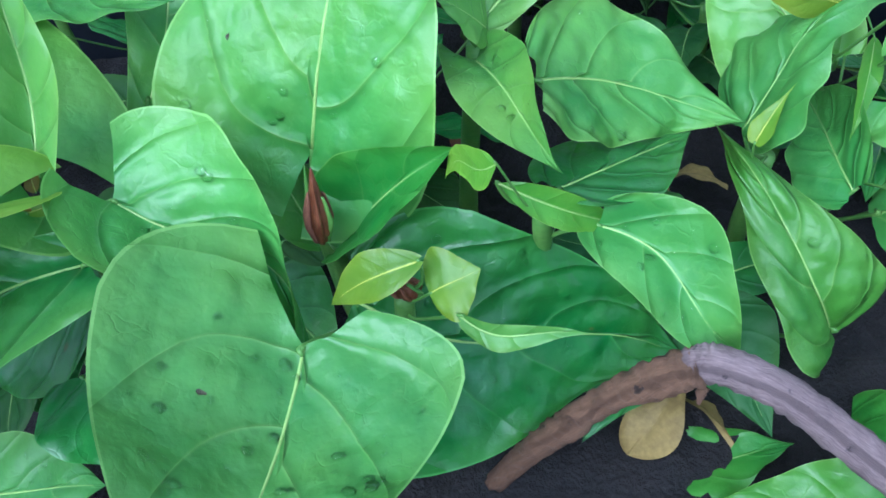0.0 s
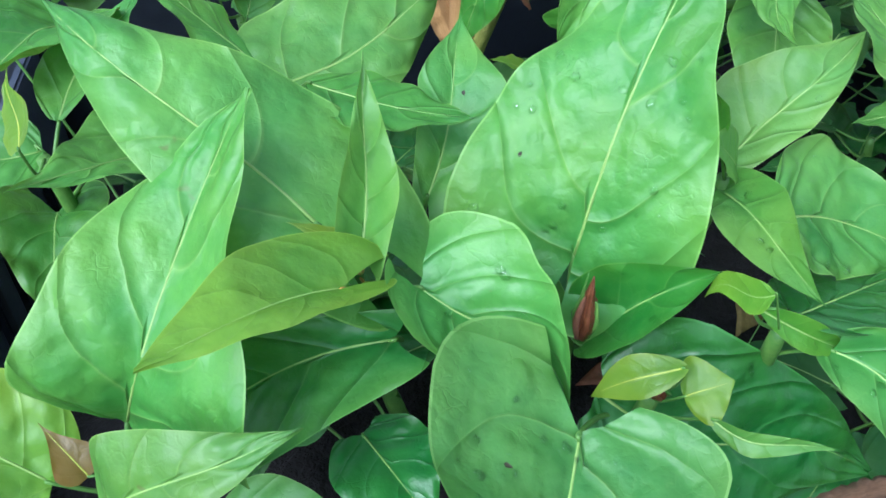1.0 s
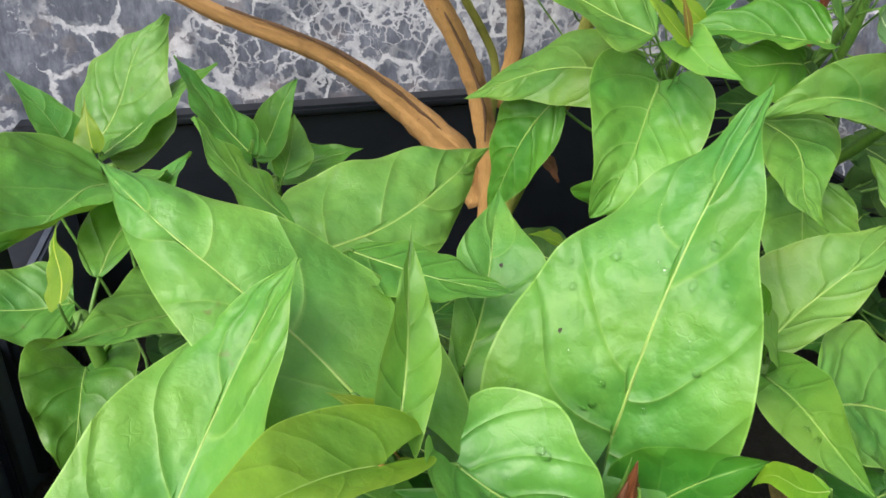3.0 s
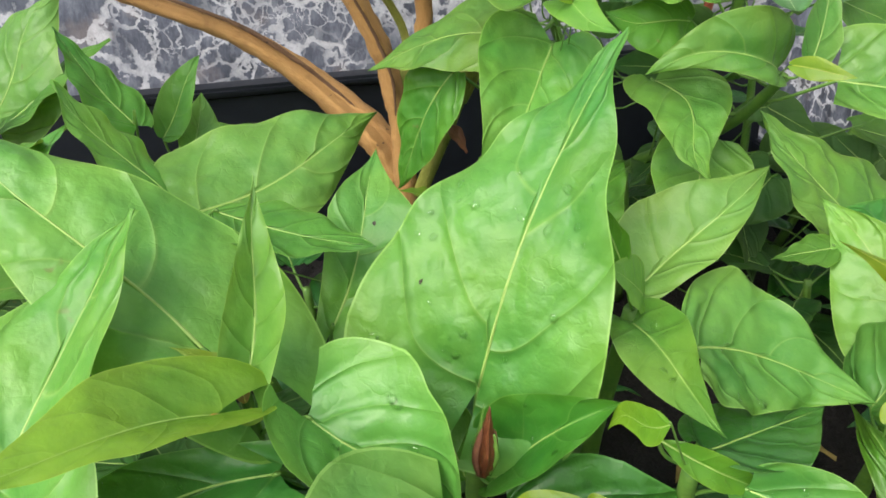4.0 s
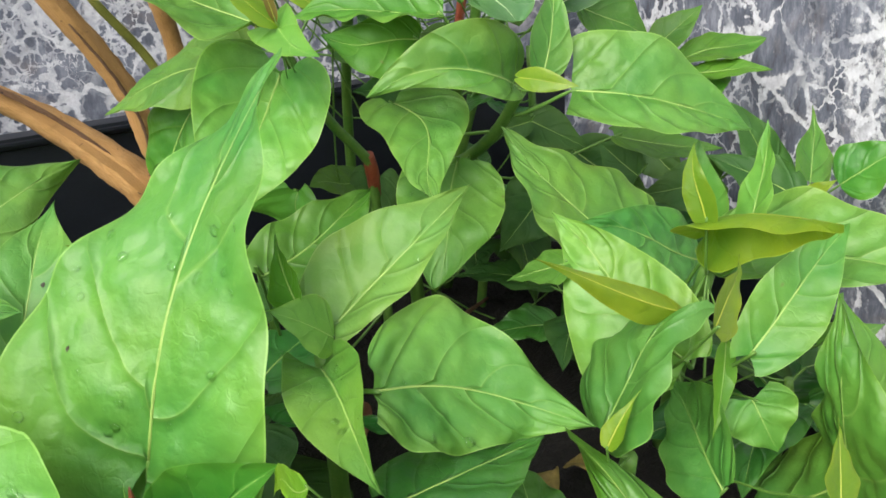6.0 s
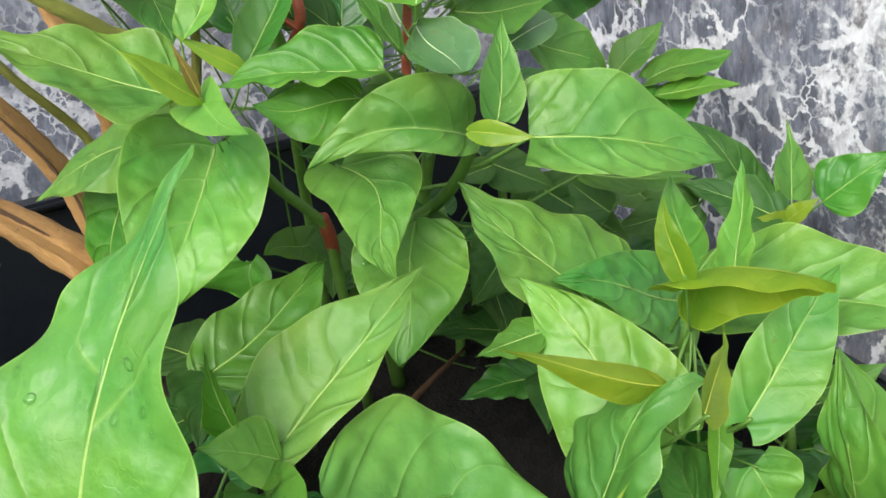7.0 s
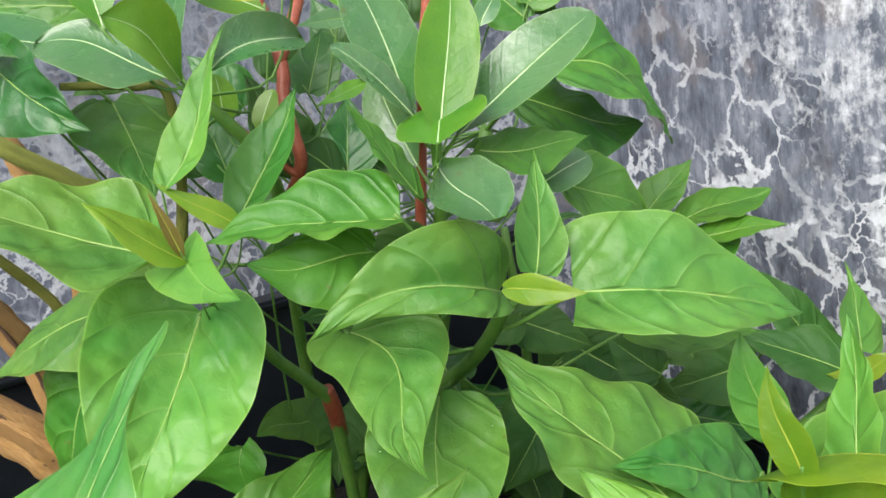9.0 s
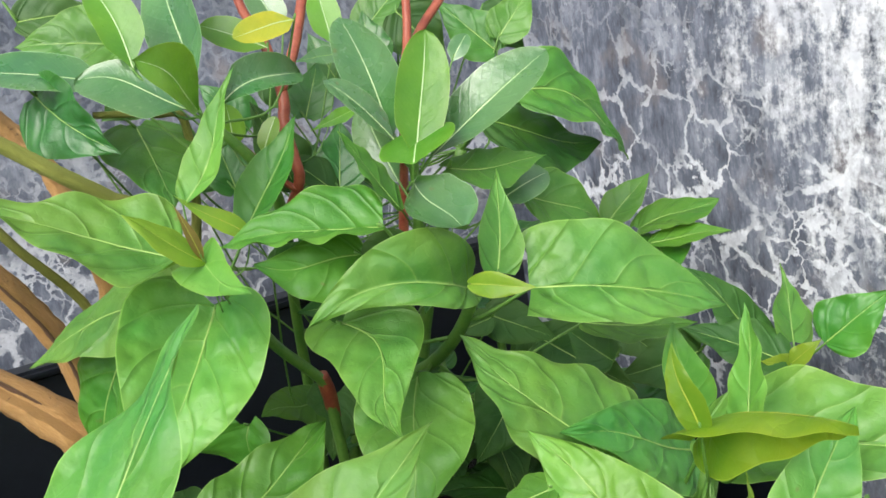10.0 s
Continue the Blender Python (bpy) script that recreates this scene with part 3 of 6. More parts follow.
part("back_panel", box("back_panel", (X0, Y1 - 0.006, 0.141), (X1, Y1, RIM_Z), 0.0015), PLASTIC, crate)
part("front_panel", box("front_panel", (X0, Y0, 0.141), (X1, Y0 + 0.006, 0.33), 0.0015), PLASTIC, crate)
part("side_panel", box("side_panel", (-0.134, Y0 + 0.007, 0.141), (-0.128, Y1 - 0.007, 0.372), 0.0015), BLUE_PLASTIC, crate, "inner panel with a blue-grey sheen in its colour")
part("side_panel", box("side_panel", (X1 - 0.006, Y0 + 0.007, 0.141), (X1, Y1 - 0.007, 0.345), 0.0015), PLASTIC, crate)
# added black cover and skirt that hide the lit ground left of the crate
part("added_dark_cover", box("added_dark_cover", (-0.250, Y0, 0.352), (-0.1343, Y1 - 0.007, 0.366), 0.003), PLASTIC, crate)
part("added_cover_skirt", box("added_cover_skirt", (-0.250, Y0, 0.215), (-0.243, Y1 - 0.007, 0.3515), 0.0015), PLASTIC, crate)
part("rim", box("rim", (X0, Y1 - 0.012, RIM_Z + 0.0005), (X1, Y1 + 0.004, RIM_Z + 0.006), 0.002), PLASTIC, crate)
for k in range(4):
    y = -0.02 + 0.11 * k
    part("rib", box("rib", (-0.1275, y, 0.30), (-0.1235, y + 0.008, 0.366), 0.001), PLASTIC, crate)
part("corner_post", box("corner_post", (-0.146, 0.232, 0.30), (-0.122, 0.256, 0.412), 0.003), PLASTIC, crate)
part("post_ridge", box("post_ridge", (-0.136, 0.2295, 0.31), (-0.132, 0.2318, 0.410), 0.0006), PLASTIC, crate)
bm = bmesh.new()
bmesh.ops.create_cone(bm, cap_ends=True, segments=24, radius1=0.0085, radius2=0.0075, depth=0.024, matrix=Matrix.Translation((-0.134, 0.244, 0.4245)))
bmesh.ops.bevel(bm, geom=[e for e in bm.edges if abs(e.verts[0].co.z - e.verts[1].co.z) < 1e-5], offset=0.0012, segments=2, affect="EDGES")
part("post_peg", bm_mesh("post_peg", bm, True), PLASTIC, crate)

rng = np.random.RandomState(5)
n = 90
verts, faces = [], []
for i in range(n + 1):
    for j in range(n + 1):
        x, y = -0.127 + (X1 - 0.007 + 0.127) * i / n, Y0 + 0.008 + (Y1 - Y0 - 0.016) * j / n
        q = Vector((x, y, 0))
        z = SOIL_Z + 0.010 * noise.noise(q * 22) + 0.006 * noise.noise(q * 70) + 0.004 * noise.noise(q * 190)
        verts.append((x, y, z))
faces = [(i * (n + 1) + j, (i + 1) * (n + 1) + j, (i + 1) * (n + 1) + j + 1, i * (n + 1) + j + 1) for i in range(n) for j in range(n)]
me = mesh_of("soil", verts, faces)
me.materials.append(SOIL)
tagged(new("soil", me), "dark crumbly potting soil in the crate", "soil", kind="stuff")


# ---- plants ----

plant = thing("four_oclock_plant", (0.085, 0.11, 0.3), "four-o'clock plant with a very large pale leaf and red bud", "plant", "four-o'clock plants in the crate")
stem(plant, [(0.085, 0.11, 0.3, 0.004), (0.079, 0.098, 0.35, 0.0035), (0.076, 0.082, 0.392, 0.003)])
bud(plant, (0.0737, 0.0684, 0.3934), (0.0749, 0.0653, 0.4172), 0.0030)
leaf(plant, "d", FRESH, (0.0778, 0.0882, 0.4053), (0.1306, 0.1212, 0.4939), 0.0355, 0.60, 0.08, 0.084, -0.09, -0.041, (0.0763, 0.0836, 0.3878), drops=44, droop=-0.00, twist=0.98, curl=0.012, bend=-0.002, shape=(0.12, 0.09, 0.21, 0.98), holes=[(0.209, -0.600, 0.006, 0.014)])
leaf(plant, "o", GREEN, (0.0778, 0.0766, 0.3812), (0.1077, 0.0590, 0.4169), 0.0153, 0.53, 0.75, 0.033, 0.02, -0.044, (0.0766, 0.0852, 0.3836), drops=4, droop=-0.13, twist=-0.44, curl=-0.007, bend=-0.006, shape=(0.30, 0.22, 0.00, 0.81))
leaf(plant, "o", GREEN, (0.0751, 0.0949, 0.3676), (0.0645, 0.1159, 0.3995), 0.0092, -0.27, 0.23, 0.053, -0.01, -0.003, (0.0781, 0.0932, 0.3626))

plant = thing("four_oclock_plant", (0.1, 0.075, 0.3), "four-o'clock plant with wet heart-shaped leaves full of drops", "plant", "four-o'clock plants in the crate")
stem(plant, [(0.1, 0.075, 0.3, 0.004), (0.09, 0.065, 0.345, 0.0032), (0.0885, 0.052, 0.383, 0.0026)])
bud(plant, (0.0905, 0.0520, 0.3830), (0.0862, 0.0500, 0.3925), 0.0034)
leaf(plant, "c", WET, (0.0627, 0.0377, 0.3915), (0.0299, -0.0374, 0.3747), 0.0384, -0.30, 0.28, 0.095, 0.10, 0.043, (0.0891, 0.0572, 0.3678), drops=80, droop=-0.13, twist=0.16, curl=-0.082, bend=-0.017, shape=(0.12, 0.36, 0.17, 1.25, 0.54), holes=[(0.209, 0.450, 0.006, 0.03)])
leaf(plant, "m", DARK, (0.0776, 0.0630, 0.3758), (0.1662, 0.0451, 0.3320), 0.0365, 1.03, 0.16, 0.025, 0.04, 0.019, (0.0892, 0.0585, 0.364), drops=34, droop=-0.00, twist=-0.07, curl=0.003, bend=0.045, shape=(0.22, 0.33, 0.04, 1.01))
leaf(plant, "o", YOUNG, (0.0918, 0.0437, 0.4006), (0.0711, 0.0523, 0.3867), 0.0060, -0.75, 0.30, 0.091, 0.06, 0.032, (0.0885, 0.052, 0.383), droop=0.00, twist=0.03, curl=0.010, bend=-0.006, shape=(0.40, 0.11, 0.05, 0.91))
leaf(plant, "o", YOUNG, (0.0932, 0.0435, 0.3899), (0.1050, 0.0405, 0.3959), 0.0093, 0.64, 0.18, 0.046, -0.00, 0.004, (0.0885, 0.052, 0.383), droop=0.01, twist=-0.05, curl=0.001, bend=-0.006, shape=(0.37, 0.20, -0.00, 0.93))
leaf(plant, "o", FRESH, (0.0973, 0.0348, 0.3894), (0.1208, 0.0182, 0.3903), 0.0034, 1.17, 0.28, 0.082, 0.08, 0.060, (0.0888, 0.0546, 0.3754), droop=0.01, twist=-0.04, curl=0.012, bend=0.035, shape=(0.34, 0.24, 0.03, 0.90))

plant = thing("four_oclock_plant", (0.03, 0.12, 0.3), "four-o'clock plant with yellowish young leaves round its top", "plant", "four-o'clock plants in the crate")
stem(plant, [(0.03, 0.12, 0.3, 0.004), (0.02, 0.1, 0.36, 0.0026), (0.015, 0.088, 0.4235, 0.0015)])
leaf(plant, "a", FRESH, (0.0174, 0.0828, 0.4235), (0.0252, 0.1044, 0.4696), 0.0108, 0.00, 0.88, -0.006, 0.03, 0.015, (0.015, 0.088, 0.4235), droop=0.01, twist=-0.84, curl=-0.037, bend=0.001, shape=(0.28, 0.80, 0.12, 1.22))
leaf(plant, "m", FRESH, (0.0083, 0.0912, 0.4274), (-0.0579, 0.1545, 0.4762), 0.0289, -0.01, 0.07, 0.070, 0.21, -0.061, (0.016, 0.0904, 0.4108), drops=4, droop=0.16, twist=0.71, curl=-0.029, bend=0.035, shape=(0.18, 0.34, 0.30, 1.19))
leaf(plant, "y", LIME, (0.0110, 0.0630, 0.4295), (-0.0317, 0.0329, 0.4435), 0.0140, -0.13, 0.39, 0.048, 0.25, 0.007, (0.016, 0.0904, 0.4108), droop=0.10, twist=0.07, curl=0.007, bend=0.004, shape=(0.17, 0.28, 0.31, 0.82, 0.14), stalk=ORANGE_STALK)
leaf(plant, "m", WET, (0.0224, 0.0674, 0.4060), (-0.0532, 0.0766, 0.3786), 0.0205, -0.79, 0.79, 0.013, -0.30, 0.019, (0.018, 0.0952, 0.3854), drops=22, droop=0.08, twist=-0.04, curl=0.022, bend=0.021, shape=(0.48, 0.47, 0.10, 0.70))
leaf(plant, "c", WET, (0.0305, 0.0764, 0.4145), (0.0640, 0.0461, 0.3830), 0.0220, 0.05, 0.36, 0.086, -0.04, -0.101, (0.017, 0.0928, 0.3981), drops=16, droop=-0.40, twist=-1.04, curl=-0.014, bend=0.053, shape=(0.16, 0.42, 0.18, 1.41, 0.06))
leaf(plant, "y", BROWNING, (0.0164, 0.0777, 0.4207), (0.0153, 0.0865, 0.4222), 0.0019, -0.28, 0.22, 0.053, -0.01, -0.004, (0.015, 0.088, 0.4235))
leaf(plant, "y", YOUNG, (0.0193, 0.0848, 0.4213), (-0.0003, 0.0884, 0.4333), 0.0041, -0.50, 0.20, 0.047, -0.05, -0.005, (0.015, 0.088, 0.4235), droop=0.03, twist=-0.03, curl=-0.004, bend=-0.010, shape=(0.28, 0.21, 0.01, 1.14))
leaf(plant, "y", YOUNG, (0.0141, 0.0729, 0.4193), (0.0227, 0.0754, 0.4180), 0.0020, 0.64, 0.22, 0.049, 0.01, 0.003, (0.015, 0.088, 0.4235))

plant = thing("four_oclock_plant", (-0.04, 0.1, 0.3), "four-o'clock plant with a broad pale leaf", "plant", "four-o'clock plants in the crate")
stem(plant, [(-0.04, 0.1, 0.3, 0.004), (-0.047, 0.08, 0.35, 0.0032), (-0.05, 0.06, 0.392, 0.0026)])
leaf(plant, "m", FRESH, (-0.0516, 0.0771, 0.3846), (-0.0040, 0.1002, 0.4660), 0.0370, 0.93, 0.56, 0.088, 0.19, -0.017, (-0.0497, 0.062, 0.3878), droop=0.05, twist=1.00, curl=0.088, bend=0.005, shape=(0.18, 0.23, -0.02, 0.84))
leaf(plant, "m", FRESH, (-0.0492, 0.0353, 0.3994), (-0.0027, 0.0215, 0.4310), 0.0138, 0.65, 0.43, 0.096, -0.10, 0.015, (-0.05, 0.06, 0.392), drops=4, droop=0.10, twist=0.09, curl=0.027, bend=-0.010, shape=(0.20, 0.34, -0.02, 1.03))
leaf(plant, "m", LIME, (-0.0711, 0.0654, 0.3790), (-0.1192, 0.0857, 0.4123), 0.0210, -0.50, 0.24, 0.057, 0.03, 0.006, (-0.0479, 0.074, 0.3626))
leaf(plant, "a", BROWNING, (-0.0581, 0.0563, 0.3893), (-0.0684, 0.0667, 0.4011), 0.0062, -0.24, 0.22, 0.049, -0.00, -0.001, (-0.05, 0.06, 0.392))

plant = thing("four_oclock_plant", (-0.06, 0.19, 0.3), "four-o'clock plant beside the crate's corner post", "plant", "four-o'clock plants in the crate")
stem(plant, [(-0.06, 0.19, 0.3, 0.004), (-0.068, 0.17, 0.36, 0.003), (-0.072, 0.155, 0.425, 0.0024)])
leaf(plant, "m", FRESH, (-0.0929, 0.2231, 0.3921), (-0.1431, 0.2132, 0.3962), 0.0197, -0.47, 0.20, 0.044, -0.04, -0.021, (-0.0672, 0.172, 0.354), droop=-0.09, twist=-0.06, curl=-0.019, bend=-0.019, shape=(0.22, 0.36, 0.01, 0.87))
leaf(plant, "m", FRESH, (-0.0282, 0.1816, 0.4096), (-0.0715, 0.1122, 0.4399), 0.0257, -0.35, 0.21, 0.023, -0.04, -0.019, (-0.0696, 0.164, 0.386), droop=-0.00, twist=-0.14, curl=0.005, bend=-0.006, shape=(0.24, 0.34, 0.05, 1.31))
leaf(plant, "a", YOUNG, (-0.0710, 0.1344, 0.4399), (-0.0734, 0.1596, 0.4548), 0.0079, -0.85, 0.15, 0.028, 0.08, 0.032, (-0.072, 0.155, 0.425), droop=0.01, twist=-0.05, curl=-0.030, bend=0.015, shape=(0.25, 0.50, -0.00, 1.66))
leaf(plant, "o", FRESH, (-0.0672, 0.1660, 0.4310), (-0.0382, 0.2135, 0.4540), 0.0155, -0.14, 0.23, 0.047, -0.00, -0.018, (-0.0716, 0.1565, 0.4185), droop=-0.04, twist=0.09, curl=0.024, bend=0.003, shape=(0.37, 0.15, 0.00, 1.06))
leaf(plant, "c", GREEN, (-0.0767, 0.1632, 0.3998), (-0.0748, 0.1166, 0.3928), 0.0188, -0.15, 0.40, 0.049, 0.02, -0.008, (-0.0704, 0.161, 0.399), droop=-0.03, twist=-0.01, curl=0.045, bend=0.001, shape=(0.14, 0.56, 0.21, 0.79))
leaf(plant, "m", GREEN, (-0.0690, 0.2195, 0.4411), (-0.0902, 0.1555, 0.4484), 0.0287, -0.27, 0.27, 0.055, 0.05, -0.003, (-0.0708, 0.1595, 0.4055), droop=-0.21, twist=-0.20, curl=0.028, bend=0.003, shape=(0.26, 0.34, 0.05, 0.73))
leaf(plant, "m", FRESH, (-0.1035, 0.2531, 0.4310), (-0.1480, 0.2618, 0.4642), 0.0196, -1.50, 0.34, 0.072, -0.12, -0.009, (-0.0692, 0.1655, 0.3795), droop=0.01, twist=-0.05, curl=0.022, bend=-0.043, shape=(0.26, 0.34, 0.05, 0.87))

plant = thing("four_oclock_plant", (-0.07, 0.33, 0.3), "four-o'clock plant with upright leaves before the wall", "plant", "four-o'clock plants in the crate")
stem(plant, [(-0.07, 0.33, 0.3, 0.004), (-0.08, 0.33, 0.36, 0.003), (-0.09, 0.32, 0.412, 0.0024)])
leaf(plant, "m", FRESH, (-0.0842, 0.2806, 0.4377), (-0.0504, 0.2949, 0.4874), 0.0276, 0.53, 0.10, 0.034, 0.07, 0.003, (-0.089, 0.321, 0.4068), droop=0.17, twist=0.06, curl=-0.023, bend=0.021, shape=(0.32, 0.53, 0.10, 1.02))
leaf(plant, "o", GREEN, (-0.0819, 0.2672, 0.4356), (-0.0309, 0.2864, 0.4673), 0.0168, -0.04, 0.16, 0.016, 0.02, 0.005, (-0.088, 0.322, 0.4016), droop=0.08, twist=-0.04, curl=-0.020, bend=0.006, shape=(0.36, 0.20, 0.01, 0.90))
leaf(plant, "m", GREEN, (-0.0177, 0.2226, 0.4477), (-0.0424, 0.2395, 0.4827), 0.0144, 0.09, 0.10, -0.013, -0.07, -0.034, (-0.083, 0.327, 0.3756), droop=-0.04, twist=-0.12, curl=-0.007, bend=0.003, shape=(0.21, 0.36, 0.07, 0.94))
leaf(plant, "a", YOUNG, (-0.0814, 0.2561, 0.4411), (-0.0828, 0.2665, 0.4624), 0.0073, -0.49, 0.22, 0.043, 0.00, 0.002, (-0.09, 0.32, 0.412))
leaf(plant, "y", FRESH, (-0.0917, 0.2720, 0.4309), (-0.1143, 0.2792, 0.4713), 0.0106, -0.39, 0.24, 0.068, 0.02, 0.009, (-0.09, 0.32, 0.412))

plant = thing("four_oclock_plant", (-0.005, 0.33, 0.3), "small four-o'clock shoot before the wall", "plant", "four-o'clock plants in the crate")
stem(plant, [(-0.005, 0.33, 0.3, 0.003), (-0.008, 0.33, 0.35, 0.0025), (-0.013, 0.322, 0.398, 0.002)])
leaf(plant, "o", GREEN, (-0.0201, 0.3110, 0.4126), (0.0032, 0.3073, 0.4519), 0.0104, 1.11, 0.28, 0.049, 0.00, 0.023, (-0.013, 0.322, 0.398), droop=-0.02, twist=0.04, curl=0.001, bend=0.020, shape=(0.33, 0.25, 0.01, 0.78))
leaf(plant, "o", FRESH, (-0.0088, 0.3068, 0.4027), (0.0000, 0.3239, 0.4298), 0.0109, 0.76, 0.25, 0.071, 0.07, 0.021, (-0.0125, 0.3228, 0.3932))
leaf(plant, "m", GREEN, (-0.0131, 0.3277, 0.3965), (0.0340, 0.3347, 0.4048), 0.0160, 0.33, 0.17, 0.028, 0.02, 0.006, (-0.0125, 0.3228, 0.3932))

plant = thing("four_oclock_plant", (0.03, 0.2, 0.3), "four-o'clock plant with ribbed pointed leaves", "plant", "four-o'clock plants in the crate")
stem(plant, [(0.03, 0.2, 0.3, 0.004), (0.015, 0.185, 0.36, 0.003), (0.002, 0.166, 0.436, 0.0024)])
leaf(plant, "m", FRESH, (-0.0010, 0.1623, 0.4408), (-0.0315, 0.1694, 0.4806), 0.0163, 0.27, -0.10, -0.031, -0.01, -0.025, (0.002, 0.166, 0.436), droop=-0.10, twist=0.51, curl=0.007, bend=0.029, shape=(0.27, 0.36, 0.07, 0.98))
leaf(plant, "m", FRESH, (0.0008, 0.1531, 0.4393), (0.0708, 0.2060, 0.4493), 0.0251, 0.35, 0.06, 0.026, -0.25, 0.075, (0.002, 0.166, 0.436), droop=0.16, twist=-0.57, curl=-0.021, bend=0.006, shape=(0.20, 0.34, 0.02, 1.00))
leaf(plant, "y", YOUNG, (-0.0024, 0.2213, 0.4115), (0.0032, 0.2277, 0.4203), 0.0024, 0.23, 0.22, 0.051, -0.00, -0.001, (0.0085, 0.1755, 0.398))
leaf(plant, "o", GREEN, (0.0113, 0.1424, 0.4446), (0.0558, 0.1155, 0.4401), 0.0141, 0.05, 0.08, -0.029, 0.03, 0.017, (0.0033, 0.1679, 0.4284), droop=0.02, twist=0.01, curl=0.002, bend=-0.003, shape=(0.35, 0.18, 0.00, 0.81))
leaf(plant, "m", FRESH, (0.0409, 0.1177, 0.4126), (0.0642, 0.1666, 0.4500), 0.0148, 0.40, 0.39, 0.057, 0.20, 0.024, (0.0369, 0.1337, 0.3826), droop=0.01, twist=0.12, curl=-0.021, bend=0.015, shape=(0.55, 0.21, 0.24, 1.46), holes=[(0.540, 0.200, 0.012, 0.035)])
leaf(plant, "y", YOUNG, (0.0839, 0.1488, 0.4332), (0.0665, 0.1385, 0.4460), 0.0048, -0.46, 0.22, 0.050, 0.00, 0.000, (0.0046, 0.1698, 0.4208))

plant = thing("four_oclock_plant", (0.188, 0.272, 0.3), "tall four-o'clock plant with a fan of leaves at its top", "plant", "four-o'clock plants in the crate")
stem(plant, [(0.188, 0.272, 0.3, 0.0026), (0.1845, 0.258, 0.395, 0.0024), (0.1825, 0.254, 0.412, 0.0023), (0.165, 0.248, 0.437, 0.0022), (0.149, 0.235, 0.47, 0.0022)])
stem(plant, [(0.1852, 0.2595, 0.394, 0.0026), (0.1838, 0.2558, 0.407, 0.0032), (0.1822, 0.2538, 0.416, 0.0026)], RED_STEM, "joint", label="dark red swollen joint")
leaf(plant, "m", FRESH, (0.1378, 0.2161, 0.4845), (0.0779, 0.2378, 0.5143), 0.0235, -0.42, 0.13, -0.003, 0.03, 0.006, (0.149, 0.235, 0.47), droop=-0.09, twist=-0.09, curl=-0.018, bend=0.009, shape=(0.19, 0.08, -0.02, 1.08))
leaf(plant, "y", YOUNG, (0.1424, 0.1965, 0.4859), (0.1223, 0.1956, 0.5066), 0.0065, -0.61, 0.13, 0.001, -0.05, -0.019, (0.149, 0.235, 0.47), droop=0.06, twist=0.14, curl=-0.004, bend=-0.005, shape=(0.34, 0.19, -0.01, 0.87))
leaf(plant, "y", BROWNING, (0.1416, 0.1963, 0.4874), (0.1373, 0.1991, 0.5057), 0.0019, -0.78, 0.22, 0.050, 0.00, 0.000, (0.149, 0.235, 0.47))
leaf(plant, "y", FRESH, (0.1432, 0.2283, 0.5000), (0.1719, 0.2335, 0.5426), 0.0084, 0.59, 0.49, -0.000, 0.02, 0.042, (0.149, 0.235, 0.47), droop=-0.01, twist=0.04, curl=-0.017, bend=0.023, shape=(0.28, 0.22, -0.02, 1.25))
leaf(plant, "o", GREEN, (0.1637, 0.2329, 0.4870), (0.1904, 0.2381, 0.5217), 0.0106, 0.43, 0.36, 0.008, -0.03, 0.045, (0.149, 0.235, 0.47), droop=-0.04, twist=-0.09, curl=0.006, bend=-0.003, shape=(0.37, 0.30, 0.06, 1.09))
leaf(plant, "y", YOUNG, (0.1622, 0.2244, 0.4852), (0.1407, 0.2288, 0.5044), 0.0040, -1.12, 0.21, 0.041, -0.02, -0.019, (0.149, 0.235, 0.47), droop=0.01, twist=-0.01, curl=0.003, bend=0.012, shape=(0.32, 0.20, -0.00, 1.24))
leaf(plant, "y", FRESH, (0.1422, 0.2125, 0.4837), (0.1499, 0.1704, 0.4793), 0.0091, 0.52, 0.42, 0.089, 0.11, 0.046, (0.149, 0.235, 0.47), droop=-0.04, twist=-0.02, curl=0.029, bend=-0.025, shape=(0.34, 0.21, -0.00, 0.85))
leaf(plant, "c", FRESH, (0.1452, 0.2244, 0.4641), (0.1086, 0.1972, 0.4198), 0.0268, -0.40, 0.42, 0.106, 0.05, -0.067, (0.1499, 0.2393, 0.461), droop=-0.03, twist=0.51, curl=-0.055, bend=0.022, shape=(0.15, 0.41, 0.11, 0.70, -0.04))
leaf(plant, "m", FRESH, (0.1329, 0.2310, 0.4656), (0.0778, 0.2861, 0.4431), 0.0224, -0.66, -0.15, 0.043, 0.14, 0.078, (0.1495, 0.232, 0.474), droop=-0.01, twist=-0.11, curl=-0.001, bend=0.017, shape=(0.22, 0.30, 0.02, 0.93))
leaf(plant, "m", GREEN, (0.1132, 0.2622, 0.4463), (0.0882, 0.2846, 0.3836), 0.0186, -1.20, 0.17, 0.046, 0.03, 0.009, (0.1535, 0.2565, 0.425), droop=0.05, twist=-0.05, curl=0.004, bend=0.016, shape=(0.25, 0.35, 0.05, 0.90))

plant = thing("four_oclock_plant", (0.19, 0.31, 0.3), "four-o'clock plant with broad shiny leaves and a red-jointed stem", "plant", "four-o'clock plants in the crate")
stem(plant, [(0.19, 0.31, 0.3, 0.0036), (0.205, 0.295, 0.37, 0.0032), (0.225, 0.225, 0.42, 0.0027), (0.228, 0.19, 0.452, 0.0022)])
leaf(plant, "m", FRESH, (0.2267, 0.1937, 0.4537), (0.1669, 0.1822, 0.4611), 0.0155, -1.28, 0.65, 0.155, 0.29, 0.107, (0.228, 0.19, 0.452), droop=0.13, twist=-0.17, curl=0.046, bend=-0.024, shape=(0.25, 0.46, 0.05, 0.80))
